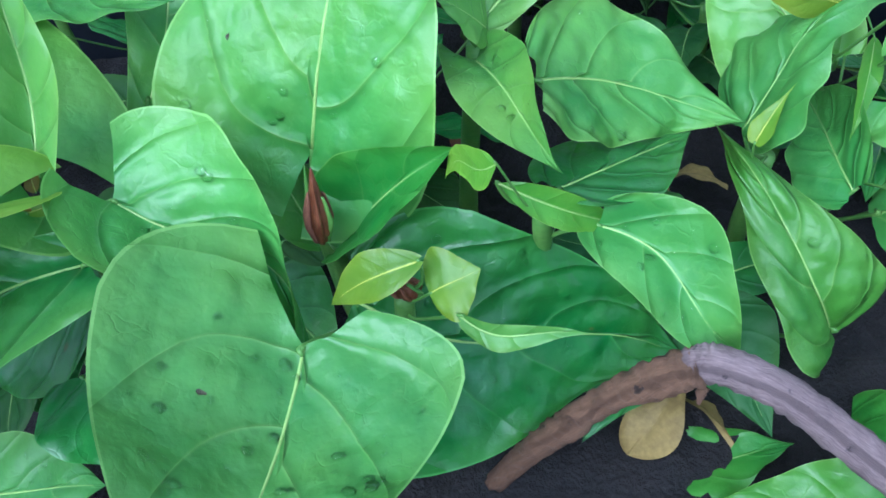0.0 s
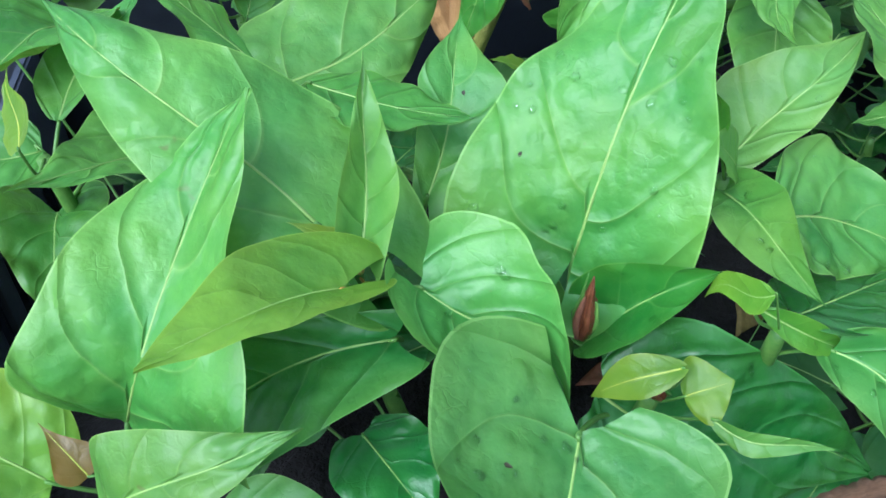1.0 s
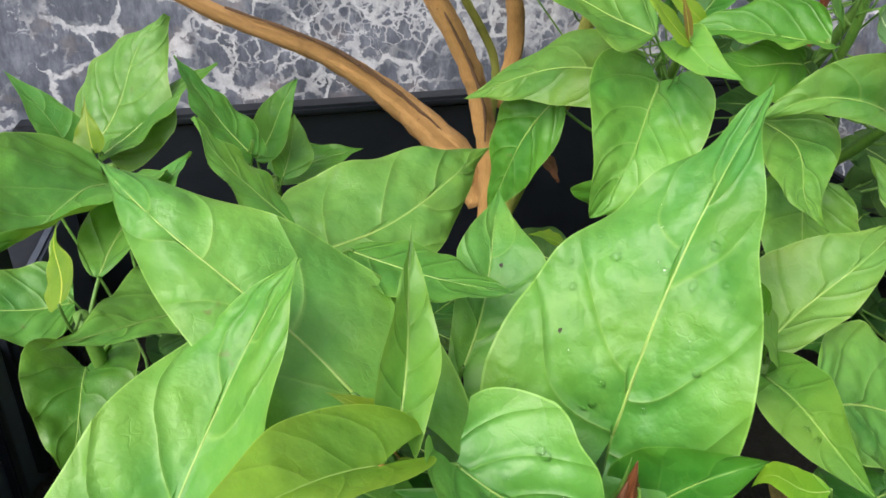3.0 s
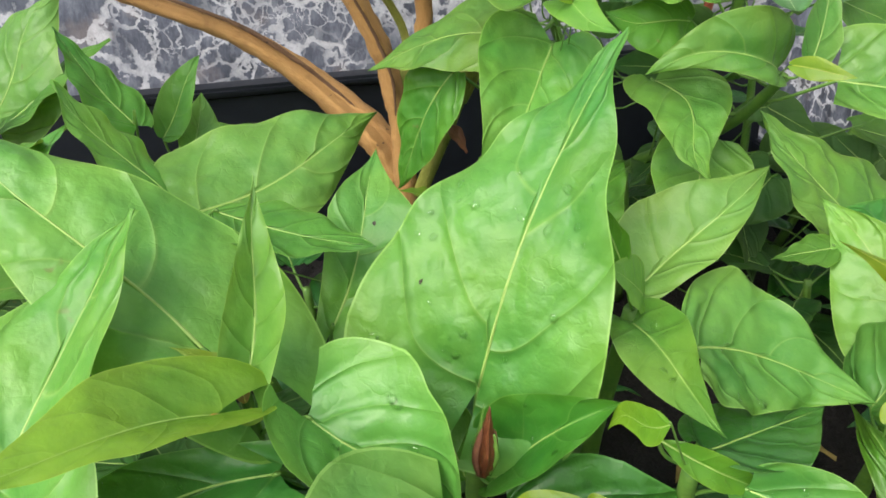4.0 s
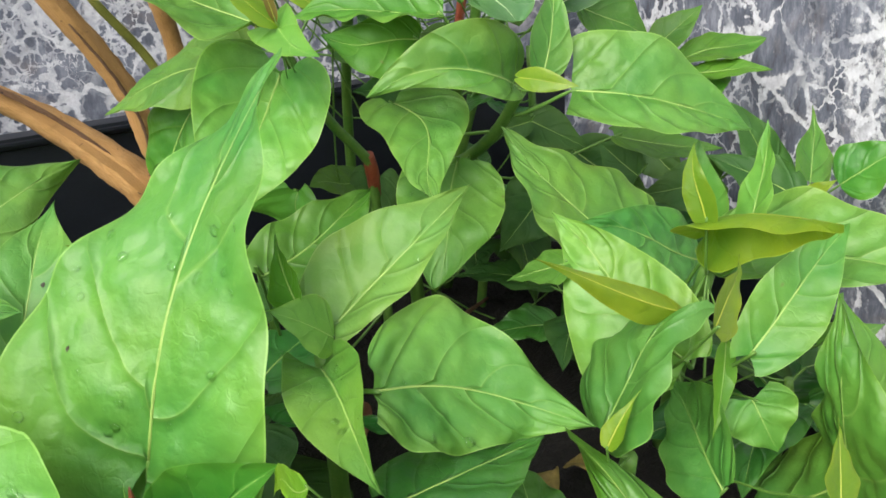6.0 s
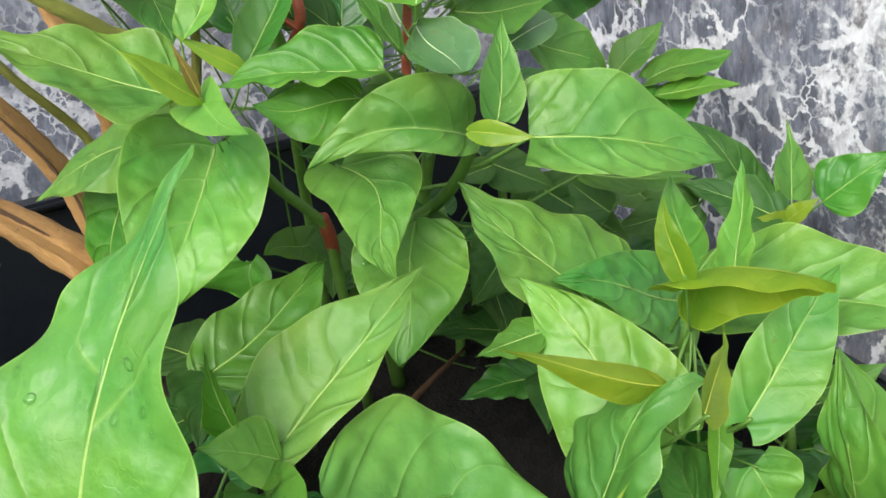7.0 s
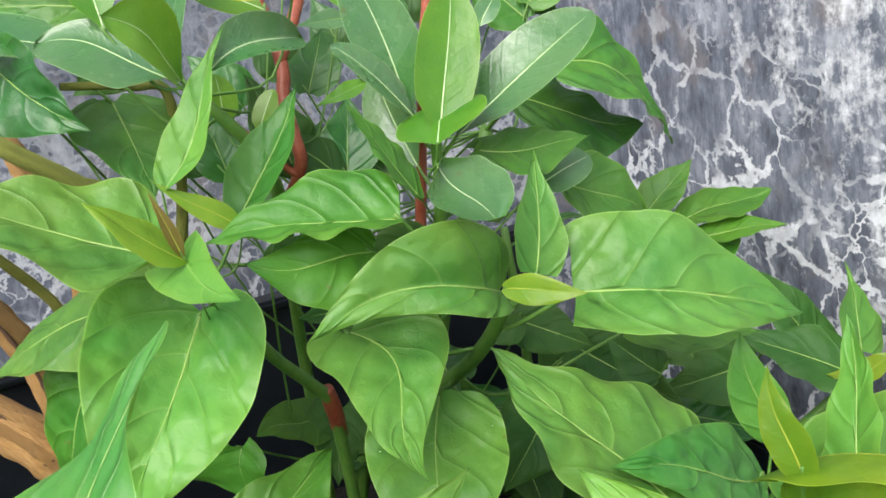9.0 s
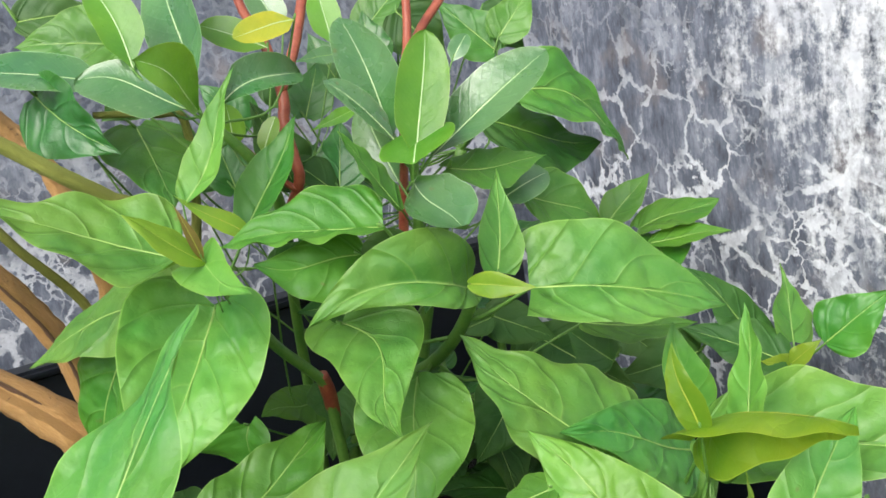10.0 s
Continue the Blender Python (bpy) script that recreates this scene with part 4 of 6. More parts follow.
leaf(plant, "m", FRESH, (0.2450, 0.1829, 0.4506), (0.3113, 0.1604, 0.4305), 0.0231, 0.66, 0.39, 0.081, -0.12, 0.009, (0.2268, 0.204, 0.4392), drops=4, droop=0.04, twist=-0.02, curl=0.022, bend=0.012, shape=(0.28, 0.80, 0.04, 0.85))
leaf(plant, "a", FRESH, (0.2349, 0.1844, 0.4593), (0.2483, 0.2006, 0.4914), 0.0095, 0.80, 0.21, 0.070, -0.07, -0.016, (0.228, 0.19, 0.452), droop=-0.04, twist=0.07, curl=-0.010, bend=0.014, shape=(0.24, 0.68, 0.02, 1.24))
leaf(plant, "y", YOUNG, (0.2195, 0.1754, 0.4613), (0.2343, 0.1568, 0.4600), 0.0044, 1.17, 0.23, 0.048, 0.00, 0.000, (0.228, 0.19, 0.452), droop=0.01, twist=0.01, curl=-0.000, bend=-0.006, shape=(0.36, 0.17, 0.03, 0.92))
leaf(plant, "c", FRESH, (0.2059, 0.2029, 0.4253), (0.1798, 0.1654, 0.3897), 0.0206, -0.48, 0.11, 0.044, -0.01, 0.004, (0.223, 0.232, 0.415), drops=4, droop=-0.14, twist=-0.56, curl=-0.029, bend=0.012, shape=(0.31, 0.54, -0.01, 0.70))
leaf(plant, "m", FRESH, (0.1841, 0.2125, 0.4488), (0.1802, 0.1512, 0.4283), 0.0191, 0.17, 0.10, -0.016, 0.03, -0.073, (0.2259, 0.2145, 0.4296), droop=-0.03, twist=0.27, curl=0.016, bend=-0.060, shape=(0.18, 0.32, 0.08, 1.19))
leaf(plant, "m", GREEN, (0.2039, 0.2040, 0.4804), (0.1510, 0.2240, 0.4835), 0.0211, -0.30, 0.51, 0.068, -0.06, -0.040, (0.2274, 0.197, 0.4456), droop=0.03, twist=0.13, curl=-0.016, bend=0.005, shape=(0.20, 0.55, 0.01, 0.91))
leaf(plant, "m", GREEN, (0.1938, 0.2042, 0.4733), (0.1572, 0.2017, 0.4803), 0.0132, -1.01, 0.10, -0.013, -0.17, -0.062, (0.228, 0.19, 0.452), droop=-0.01, twist=0.04, curl=0.011, bend=0.028, shape=(0.27, 0.34, 0.05, 0.83))
leaf(plant, "m", GREEN, (0.2853, 0.2177, 0.4162), (0.3288, 0.1986, 0.4082), 0.0165, 0.13, 0.10, -0.024, 0.02, 0.012, (0.223, 0.232, 0.415), droop=-0.01, twist=-0.10, curl=0.001, bend=0.002, shape=(0.27, 0.33, 0.05, 1.03))

plant = thing("four_oclock_plant", (0.27, 0.15, 0.3), "four-o'clock plant with crowded yellowish young leaves", "plant", "four-o'clock plants in the crate")
stem(plant, [(0.27, 0.15, 0.3, 0.004), (0.265, 0.135, 0.35, 0.0034), (0.258, 0.112, 0.405, 0.0028)])
leaf(plant, "m", FRESH, (0.2511, 0.1474, 0.3898), (0.2187, 0.1893, 0.4394), 0.0272, -0.21, 0.04, 0.050, 0.16, -0.053, (0.2587, 0.1143, 0.3995), droop=-0.02, twist=-0.05, curl=0.004, bend=0.018, shape=(0.24, 0.54, -0.01, 0.95))
leaf(plant, "m", FRESH, (0.2293, 0.0818, 0.3943), (0.2145, 0.1389, 0.4242), 0.0211, -0.83, -0.04, -0.001, -0.17, -0.013, (0.2594, 0.1166, 0.394), droop=-0.05, twist=-0.06, curl=-0.007, bend=-0.024, shape=(0.27, 0.34, 0.05, 1.07))
leaf(plant, "y", YOUNG, (0.2273, 0.0805, 0.4121), (0.1823, 0.0866, 0.4376), 0.0061, 2.00, 0.62, -0.008, 0.14, 0.017, (0.258, 0.112, 0.405), droop=-0.02, twist=-0.12, curl=-0.024, bend=0.011, shape=(0.26, 0.12, -0.02, 1.38))
leaf(plant, "m", GREEN, (0.2138, 0.1252, 0.4118), (0.1938, 0.1324, 0.4064), 0.0093, -0.22, 0.08, 0.009, -0.04, 0.002, (0.2594, 0.1166, 0.394), droop=0.01, twist=-0.13, curl=-0.002, bend=-0.002, shape=(0.25, 0.31, 0.03, 1.21))
leaf(plant, "m", WET, (0.2967, 0.1672, 0.3744), (0.2325, 0.1529, 0.4112), 0.0177, -0.89, 0.13, 0.075, -0.02, -0.024, (0.2665, 0.1395, 0.335), droop=0.00, twist=0.22, curl=-0.013, bend=-0.016, shape=(0.26, 0.24, -0.02, 0.89))
leaf(plant, "a", YOUNG, (0.2466, 0.0999, 0.4288), (0.2457, 0.1070, 0.4523), 0.0049, -1.05, 0.24, 0.034, 0.02, -0.052, (0.258, 0.112, 0.405), droop=0.02, twist=0.00, curl=0.005, bend=0.020, shape=(0.30, 0.66, 0.03, 1.03))
leaf(plant, "o", FRESH, (0.2984, 0.1634, 0.3894), (0.2938, 0.1693, 0.4269), 0.0084, -1.14, 0.23, 0.055, -0.04, -0.032, (0.2643, 0.1327, 0.3555), droop=0.01, twist=0.04, curl=-0.002, bend=0.023, shape=(0.36, 0.19, -0.00, 0.79))
leaf(plant, "m", FRESH, (0.2600, 0.0977, 0.4155), (0.2809, 0.1169, 0.4505), 0.0090, -0.84, 0.11, -0.027, -0.03, -0.003, (0.258, 0.112, 0.405), droop=-0.04, twist=-0.07, curl=0.005, bend=-0.007, shape=(0.26, 0.36, 0.06, 0.94))
leaf(plant, "y", YOUNG, (0.2616, 0.1198, 0.4125), (0.2561, 0.0570, 0.4425), 0.0154, 2.00, 0.94, -0.041, -0.01, -0.061, (0.258, 0.112, 0.405), droop=-0.13, twist=-0.85, curl=0.027, bend=-0.040, shape=(0.26, 0.08, 0.01, 1.26))
leaf(plant, "m", FRESH, (0.2488, 0.0784, 0.3925), (0.2930, 0.0900, 0.4222), 0.0118, 0.66, 0.27, 0.060, 0.07, -0.017, (0.2622, 0.1258, 0.372), droop=-0.00, twist=0.04, curl=-0.001, bend=0.006, shape=(0.30, 0.38, 0.08, 0.89))
leaf(plant, "a", YOUNG, (0.2145, 0.0524, 0.4249), (0.2351, 0.0705, 0.4333), 0.0074, 1.28, 0.23, 0.047, -0.04, -0.019, (0.258, 0.112, 0.405), droop=-0.02, twist=0.05, curl=-0.011, bend=-0.003, shape=(0.25, 0.49, 0.02, 1.73))
leaf(plant, "y", LIME, (0.2501, 0.0909, 0.3914), (0.2351, 0.0749, 0.3683), 0.0041, -0.55, 0.23, 0.054, 0.00, 0.000, (0.2587, 0.1143, 0.3995))
leaf(plant, "c", FRESH, (0.2526, 0.0796, 0.3752), (0.2582, 0.0719, 0.3579), 0.0123, 1.05, 0.23, 0.061, -0.01, 0.001, (0.2636, 0.1304, 0.361), droop=-0.01, twist=0.01, curl=-0.001, bend=-0.001, shape=(0.20, 0.56, 0.19, 1.00))
leaf(plant, "m", FRESH, (0.2669, 0.0868, 0.3185), (0.2713, 0.0685, 0.4134), 0.0368, 0.89, -0.19, -0.107, 0.38, 0.197, (0.27, 0.15, 0.3), droop=-0.04, twist=-0.51, curl=-0.057, bend=-0.031, shape=(0.22, 0.59, -0.02, 0.85, -0.04))
leaf(plant, "m", FRESH, (0.2810, 0.0632, 0.3511), (0.2815, 0.0784, 0.4047), 0.0185, 0.23, 0.27, 0.068, 0.06, 0.016, (0.2695, 0.1485, 0.305))
leaf(plant, "a", YOUNG, (0.2407, 0.0304, 0.3782), (0.2488, 0.0428, 0.3947), 0.0065, 0.67, 0.14, 0.017, -0.04, -0.009, (0.258, 0.112, 0.405))
leaf(plant, "m", FRESH, (0.2815, 0.1391, 0.3978), (0.3130, 0.0597, 0.4078), 0.0242, 0.35, 0.27, 0.077, -0.03, 0.039, (0.2665, 0.1395, 0.335), droop=-0.04, twist=-0.01, curl=0.020, bend=0.033, shape=(0.32, 0.26, 0.04, 0.91))
leaf(plant, "m", FRESH, (0.2989, 0.1017, 0.3692), (0.3163, 0.0907, 0.3789), 0.0074, 1.16, 0.24, 0.062, 0.04, 0.017, (0.266, 0.138, 0.34))

plant = thing("four_oclock_plant", (0.13, 0.14, 0.3), "four-o'clock plant with a smooth round leaf bearing drops", "plant", "four-o'clock plants in the crate")
stem(plant, [(0.13, 0.14, 0.3, 0.004), (0.128, 0.12, 0.36, 0.0032), (0.125, 0.094, 0.42, 0.0026)])
leaf(plant, "m", PALE, (0.1303, 0.1002, 0.4239), (0.1783, 0.1176, 0.4490), 0.0153, 0.24, 0.30, 0.069, -0.25, 0.045, (0.1253, 0.0966, 0.414), drops=2, droop=-0.01, twist=-0.19, curl=-0.032, bend=-0.025, shape=(0.30, 0.53, 0.10, 1.26))
leaf(plant, "m", FRESH, (0.1320, 0.0718, 0.4201), (0.1919, 0.0685, 0.3920), 0.0231, 0.32, 0.10, -0.082, -0.16, -0.167, (0.1253, 0.0966, 0.414), drops=7, droop=0.05, twist=-0.73, curl=-0.001, bend=-0.007, shape=(0.31, 0.48, 0.00, 1.02))
leaf(plant, "c", FRESH, (0.1233, 0.0907, 0.4179), (0.1240, 0.0389, 0.4180), 0.0118, 0.13, 0.61, 0.034, 0.08, -0.008, (0.1253, 0.0966, 0.414), drops=14, droop=-0.05, twist=-0.81, curl=0.010, bend=-0.007, shape=(0.33, 0.61, 0.09, 1.11, 0.16))
leaf(plant, "y", FRESH, (0.1283, 0.0945, 0.4238), (0.1115, 0.0836, 0.4419), 0.0084, -1.10, 0.17, 0.026, 0.04, 0.013, (0.125, 0.094, 0.42))
leaf(plant, "a", GREEN, (0.1204, 0.0929, 0.4362), (0.1197, 0.1089, 0.4517), 0.0072, -1.08, 0.30, 0.060, -0.02, -0.006, (0.125, 0.094, 0.42))

plant = thing("four_oclock_plant", (0.14, 0.09, 0.3), "four-o'clock plant with a dark crumpled leaf", "plant", "four-o'clock plants in the crate")
stem(plant, [(0.14, 0.09, 0.3, 0.004), (0.135, 0.075, 0.34, 0.0032), (0.126, 0.055, 0.395, 0.0024)])
leaf(plant, "m", DARK, (0.1304, 0.0550, 0.3995), (0.1778, 0.0733, 0.3899), 0.0176, -0.09, 0.04, 0.005, 0.03, 0.002, (0.126, 0.055, 0.395))
leaf(plant, "y", GREEN, (0.1538, 0.0985, 0.3575), (0.1671, 0.0999, 0.3652), 0.0031, 0.57, 0.22, 0.049, 0.00, 0.002, (0.1341, 0.073, 0.3455))
leaf(plant, "o", LIME, (0.1139, 0.0520, 0.4094), (0.1461, 0.0512, 0.3855), 0.0046, 1.17, 0.37, 0.106, 0.02, 0.017, (0.126, 0.055, 0.395), droop=-0.13, twist=-0.02, curl=0.005, bend=0.005, shape=(0.38, 0.08, -0.02, 0.84))
leaf(plant, "y", LIME, (0.1098, 0.0393, 0.4247), (0.1039, 0.0596, 0.4083), 0.0048, -1.25, 0.18, 0.022, 0.08, 0.072, (0.126, 0.055, 0.395), droop=0.01, twist=0.19, curl=0.006, bend=-0.064, shape=(0.30, 0.16, -0.02, 0.95))
leaf(plant, "m", WET, (0.1372, 0.0476, 0.3918), (0.1614, 0.0184, 0.3649), 0.0147, 0.70, 0.65, 0.135, -0.10, -0.060, (0.1287, 0.061, 0.3785), drops=16, droop=-0.07, twist=-0.09, curl=-0.034, bend=-0.048, shape=(0.25, 0.42, 0.07, 0.70))

plant = thing("four_oclock_plant", (0.22, 0.1, 0.28), "four-o'clock plant with long drooping leaves", "plant", "four-o'clock plants in the crate")
stem(plant, [(0.22, 0.1, 0.28, 0.004), (0.213, 0.09, 0.33, 0.0032), (0.206, 0.075, 0.372, 0.0026)])
leaf(plant, "m", WET, (0.1989, 0.0784, 0.3816), (0.2303, 0.0764, 0.4178), 0.0229, -0.08, 0.32, 0.099, -0.08, -0.028, (0.206, 0.075, 0.372), droop=0.24, twist=0.21, curl=-0.027, bend=0.016, shape=(0.26, 0.35, 0.06, 1.02))
leaf(plant, "a", YOUNG, (0.1920, 0.0642, 0.3876), (0.2047, 0.0675, 0.4017), 0.0038, 0.01, 0.22, 0.055, -0.00, -0.003, (0.206, 0.075, 0.372))
leaf(plant, "m", GREEN, (0.2102, 0.0377, 0.3313), (0.1804, 0.0634, 0.3958), 0.0258, -0.49, 0.73, 0.007, -0.05, 0.044, (0.2165, 0.095, 0.305), drops=14, droop=0.29, twist=0.61, curl=0.056, bend=-0.048, shape=(0.16, 0.20, 0.05, 1.54))
leaf(plant, "m", WET, (0.2348, 0.0675, 0.3544), (0.2490, 0.1159, 0.3604), 0.0176, -1.09, 0.30, 0.043, 0.12, 0.041, (0.213, 0.09, 0.33), droop=-0.03, twist=-0.10, curl=0.015, bend=0.003, shape=(0.30, 0.36, 0.07, 0.93))
leaf(plant, "c", GREEN, (0.2119, 0.0223, 0.3031), (0.2034, -0.0066, 0.3187), 0.0137, 0.16, 0.77, 0.099, -0.04, 0.002, (0.22, 0.1, 0.28))

plant = thing("four_oclock_plant", (0.02, 0.09, 0.29), "low four-o'clock plant with dark wet leaves", "plant", "four-o'clock plants in the crate")
stem(plant, [(0.02, 0.09, 0.29, 0.003), (0.02, 0.085, 0.31, 0.0025), (0.02, 0.08, 0.33, 0.002)])
leaf(plant, "m", DARK, (0.0100, 0.0640, 0.3760), (0.0235, 0.0330, 0.3730), 0.0150, 0.10, 0.18, 0.060, 0.02, 0.010, (0.018, 0.085, 0.345), shape=(0.34, 0.40, 0.06, 0.75))
leaf(plant, "m", GREEN, (0.0951, 0.0455, 0.2918), (0.1378, 0.0287, 0.2933), 0.0163, 0.15, 0.22, 0.063, 0.00, -0.020, (0.02, 0.09, 0.29), droop=0.01, twist=-0.03, curl=-0.009, bend=0.019, shape=(0.29, 0.33, 0.05, 0.90))
leaf(plant, "m", DARK, (-0.0256, 0.1199, 0.3567), (-0.0236, 0.1153, 0.3135), 0.0215, 0.31, 0.31, 0.107, -0.12, -0.034, (0.02, 0.082, 0.322), droop=-0.00, twist=-0.00, curl=-0.001, bend=0.002, shape=(0.26, 0.34, 0.05, 1.00))
leaf(plant, "m", WET, (-0.0357, 0.0727, 0.3367), (0.0061, 0.0503, 0.3506), 0.0164, 0.50, 0.07, -0.030, -0.00, -0.006, (0.02, 0.0865, 0.304), drops=12, droop=0.00, twist=0.01, curl=0.004, bend=0.008, shape=(0.26, 0.34, 0.05, 0.99))
leaf(plant, "m", DARK, (0.0081, 0.1066, 0.3644), (-0.0357, 0.1151, 0.3450), 0.0189, -0.39, 0.17, 0.041, -0.26, -0.071, (0.02, 0.08, 0.33))
leaf(plant, "m", GREEN, (0.1513, 0.0317, 0.2886), (0.1947, 0.0239, 0.3015), 0.0165, 0.03, 0.23, 0.060, -0.02, -0.006, (0.02, 0.09, 0.29))
leaf(plant, "m", GREEN, (0.2009, -0.0159, 0.3234), (0.1557, 0.0132, 0.3067), 0.0142, -0.80, 0.23, 0.045, 0.02, 0.007, (0.02, 0.09, 0.29))

plant = thing("four_oclock_plant", (0.21, 0.29, 0.3), "shaded four-o'clock plant with dull dark leaves", "plant", "four-o'clock plants in the crate")
stem(plant, [(0.21, 0.29, 0.3, 0.004), (0.205, 0.275, 0.34, 0.0035), (0.2, 0.27, 0.385, 0.0028)])
leaf(plant, "m", GREEN, (0.1193, 0.1697, 0.4089), (0.1689, 0.2023, 0.4191), 0.0170, 0.43, 0.16, 0.025, 0.13, 0.046, (0.205, 0.275, 0.34), droop=-0.07, twist=-0.07, curl=-0.014, bend=0.008, shape=(0.26, 0.34, 0.05, 0.91))
leaf(plant, "c", GREEN, (0.1495, 0.2539, 0.4051), (0.1466, 0.2535, 0.3853), 0.0198, -0.86, 0.48, 0.043, 0.33, 0.026, (0.201, 0.271, 0.376), droop=0.06, twist=-0.34, curl=0.022, bend=0.031, shape=(0.22, 0.26, 0.20, 0.99))
leaf(plant, "c", GREEN, (0.1828, 0.2846, 0.3927), (0.1562, 0.2649, 0.4019), 0.0109, -0.78, 0.09, 0.018, -0.02, 0.011, (0.2005, 0.2705, 0.3805), droop=0.00, twist=0.01, curl=-0.014, bend=-0.032, shape=(0.22, 0.52, 0.20, 0.83))
# inner leaves in the colour darkened for shade
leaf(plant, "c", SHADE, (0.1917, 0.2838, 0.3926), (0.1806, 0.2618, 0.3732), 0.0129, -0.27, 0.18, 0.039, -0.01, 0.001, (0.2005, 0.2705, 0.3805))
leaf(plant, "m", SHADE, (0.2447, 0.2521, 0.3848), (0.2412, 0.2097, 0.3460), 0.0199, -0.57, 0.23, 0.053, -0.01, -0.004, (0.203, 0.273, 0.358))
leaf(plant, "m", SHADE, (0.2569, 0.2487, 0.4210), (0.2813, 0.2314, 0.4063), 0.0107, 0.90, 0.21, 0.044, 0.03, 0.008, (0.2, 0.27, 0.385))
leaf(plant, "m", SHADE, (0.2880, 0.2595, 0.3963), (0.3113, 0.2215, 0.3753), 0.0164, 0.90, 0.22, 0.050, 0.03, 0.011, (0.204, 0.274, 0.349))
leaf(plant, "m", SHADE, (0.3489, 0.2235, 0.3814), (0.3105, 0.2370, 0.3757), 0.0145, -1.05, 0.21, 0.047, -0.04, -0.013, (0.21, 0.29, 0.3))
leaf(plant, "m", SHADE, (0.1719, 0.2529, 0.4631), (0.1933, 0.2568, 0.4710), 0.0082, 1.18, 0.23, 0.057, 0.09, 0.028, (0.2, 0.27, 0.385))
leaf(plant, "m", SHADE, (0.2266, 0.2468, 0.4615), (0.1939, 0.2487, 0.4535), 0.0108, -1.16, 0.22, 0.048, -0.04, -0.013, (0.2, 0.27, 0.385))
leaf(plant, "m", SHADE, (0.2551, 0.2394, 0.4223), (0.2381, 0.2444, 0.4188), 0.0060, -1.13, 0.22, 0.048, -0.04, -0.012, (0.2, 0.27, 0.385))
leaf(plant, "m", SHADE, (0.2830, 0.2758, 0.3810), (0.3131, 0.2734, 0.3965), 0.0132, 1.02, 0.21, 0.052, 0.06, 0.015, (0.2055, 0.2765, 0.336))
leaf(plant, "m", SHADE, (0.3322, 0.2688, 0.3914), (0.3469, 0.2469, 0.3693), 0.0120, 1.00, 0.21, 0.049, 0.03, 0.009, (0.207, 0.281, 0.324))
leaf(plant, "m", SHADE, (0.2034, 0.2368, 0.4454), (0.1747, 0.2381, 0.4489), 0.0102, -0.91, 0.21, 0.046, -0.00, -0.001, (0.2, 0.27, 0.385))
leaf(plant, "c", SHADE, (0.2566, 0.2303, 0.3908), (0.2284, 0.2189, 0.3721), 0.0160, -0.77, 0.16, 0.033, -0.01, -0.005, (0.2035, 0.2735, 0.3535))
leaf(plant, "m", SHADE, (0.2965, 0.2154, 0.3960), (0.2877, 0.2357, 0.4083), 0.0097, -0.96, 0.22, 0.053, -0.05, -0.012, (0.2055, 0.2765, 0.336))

plant = thing("four_oclock_plant", (0.33, 0.32, 0.3), "small four-o'clock plant against the streaked wall", "plant", "four-o'clock plants in the crate")
stem(plant, [(0.33, 0.32, 0.3, 0.003), (0.345, 0.305, 0.36, 0.0026), (0.362, 0.283, 0.418, 0.002)])
leaf(plant, "o", GREEN, (0.3582, 0.3016, 0.4272), (0.3886, 0.3000, 0.4493), 0.0107, 0.58, 0.21, 0.044, -0.01, 0.006, (0.362, 0.283, 0.418), droop=0.01, twist=0.01, curl=0.002, bend=-0.006, shape=(0.35, 0.21, 0.00, 0.98))
leaf(plant, "m", GREEN, (0.3673, 0.2853, 0.4253), (0.4051, 0.2673, 0.4350), 0.0156, 0.15, 0.20, 0.023, 0.07, 0.015, (0.362, 0.283, 0.418), droop=0.04, twist=-0.27, curl=0.025, bend=-0.012, shape=(0.30, 0.37, 0.09, 0.70))
leaf(plant, "o", GREEN, (0.3617, 0.2711, 0.4213), (0.3950, 0.2486, 0.4230), 0.0099, 0.27, 0.18, 0.037, 0.02, 0.003, (0.362, 0.283, 0.418), droop=-0.01, twist=-0.03, curl=-0.010, bend=0.006, shape=(0.37, 0.20, -0.00, 0.91))
leaf(plant, "m", GREEN, (0.3711, 0.2815, 0.4219), (0.3573, 0.2490, 0.4091), 0.0160, -0.15, 0.13, 0.024, -0.06, -0.015, (0.362, 0.283, 0.418))

plant = thing("four_oclock_plant", (0.335, 0.235, 0.3), "four-o'clock plant leaning over the crate's edge", "plant", "four-o'clock plants in the crate")
stem(plant, [(0.335, 0.235, 0.3, 0.003), (0.355, 0.22, 0.34, 0.0026), (0.383, 0.202, 0.372, 0.002)])
leaf(plant, "a", FRESH, (0.3865, 0.2052, 0.3789), (0.3981, 0.2217, 0.4106), 0.0136, 0.73, 0.17, 0.041, -0.06, -0.013, (0.383, 0.202, 0.372), droop=0.01, twist=-0.01, curl=-0.005, bend=-0.008, shape=(0.32, 0.67, 0.06, 1.76))
leaf(plant, "m", GREEN, (0.3907, 0.1910, 0.3810), (0.4118, 0.1728, 0.4046), 0.0145, 0.94, 0.20, 0.043, -0.02, 0.002, (0.383, 0.202, 0.372), droop=0.00, twist=0.01, curl=0.000, bend=0.001, shape=(0.25, 0.30, -0.00, 1.07))
leaf(plant, "m", SHADE, (0.3805, 0.2152, 0.3759), (0.3543, 0.2369, 0.4177), 0.0139, -0.67, 0.19, 0.042, -0.06, -0.009, (0.3802, 0.2038, 0.3688), droop=0.02, twist=-0.01, curl=-0.016, bend=-0.020, shape=(0.27, 0.34, 0.05, 0.96))
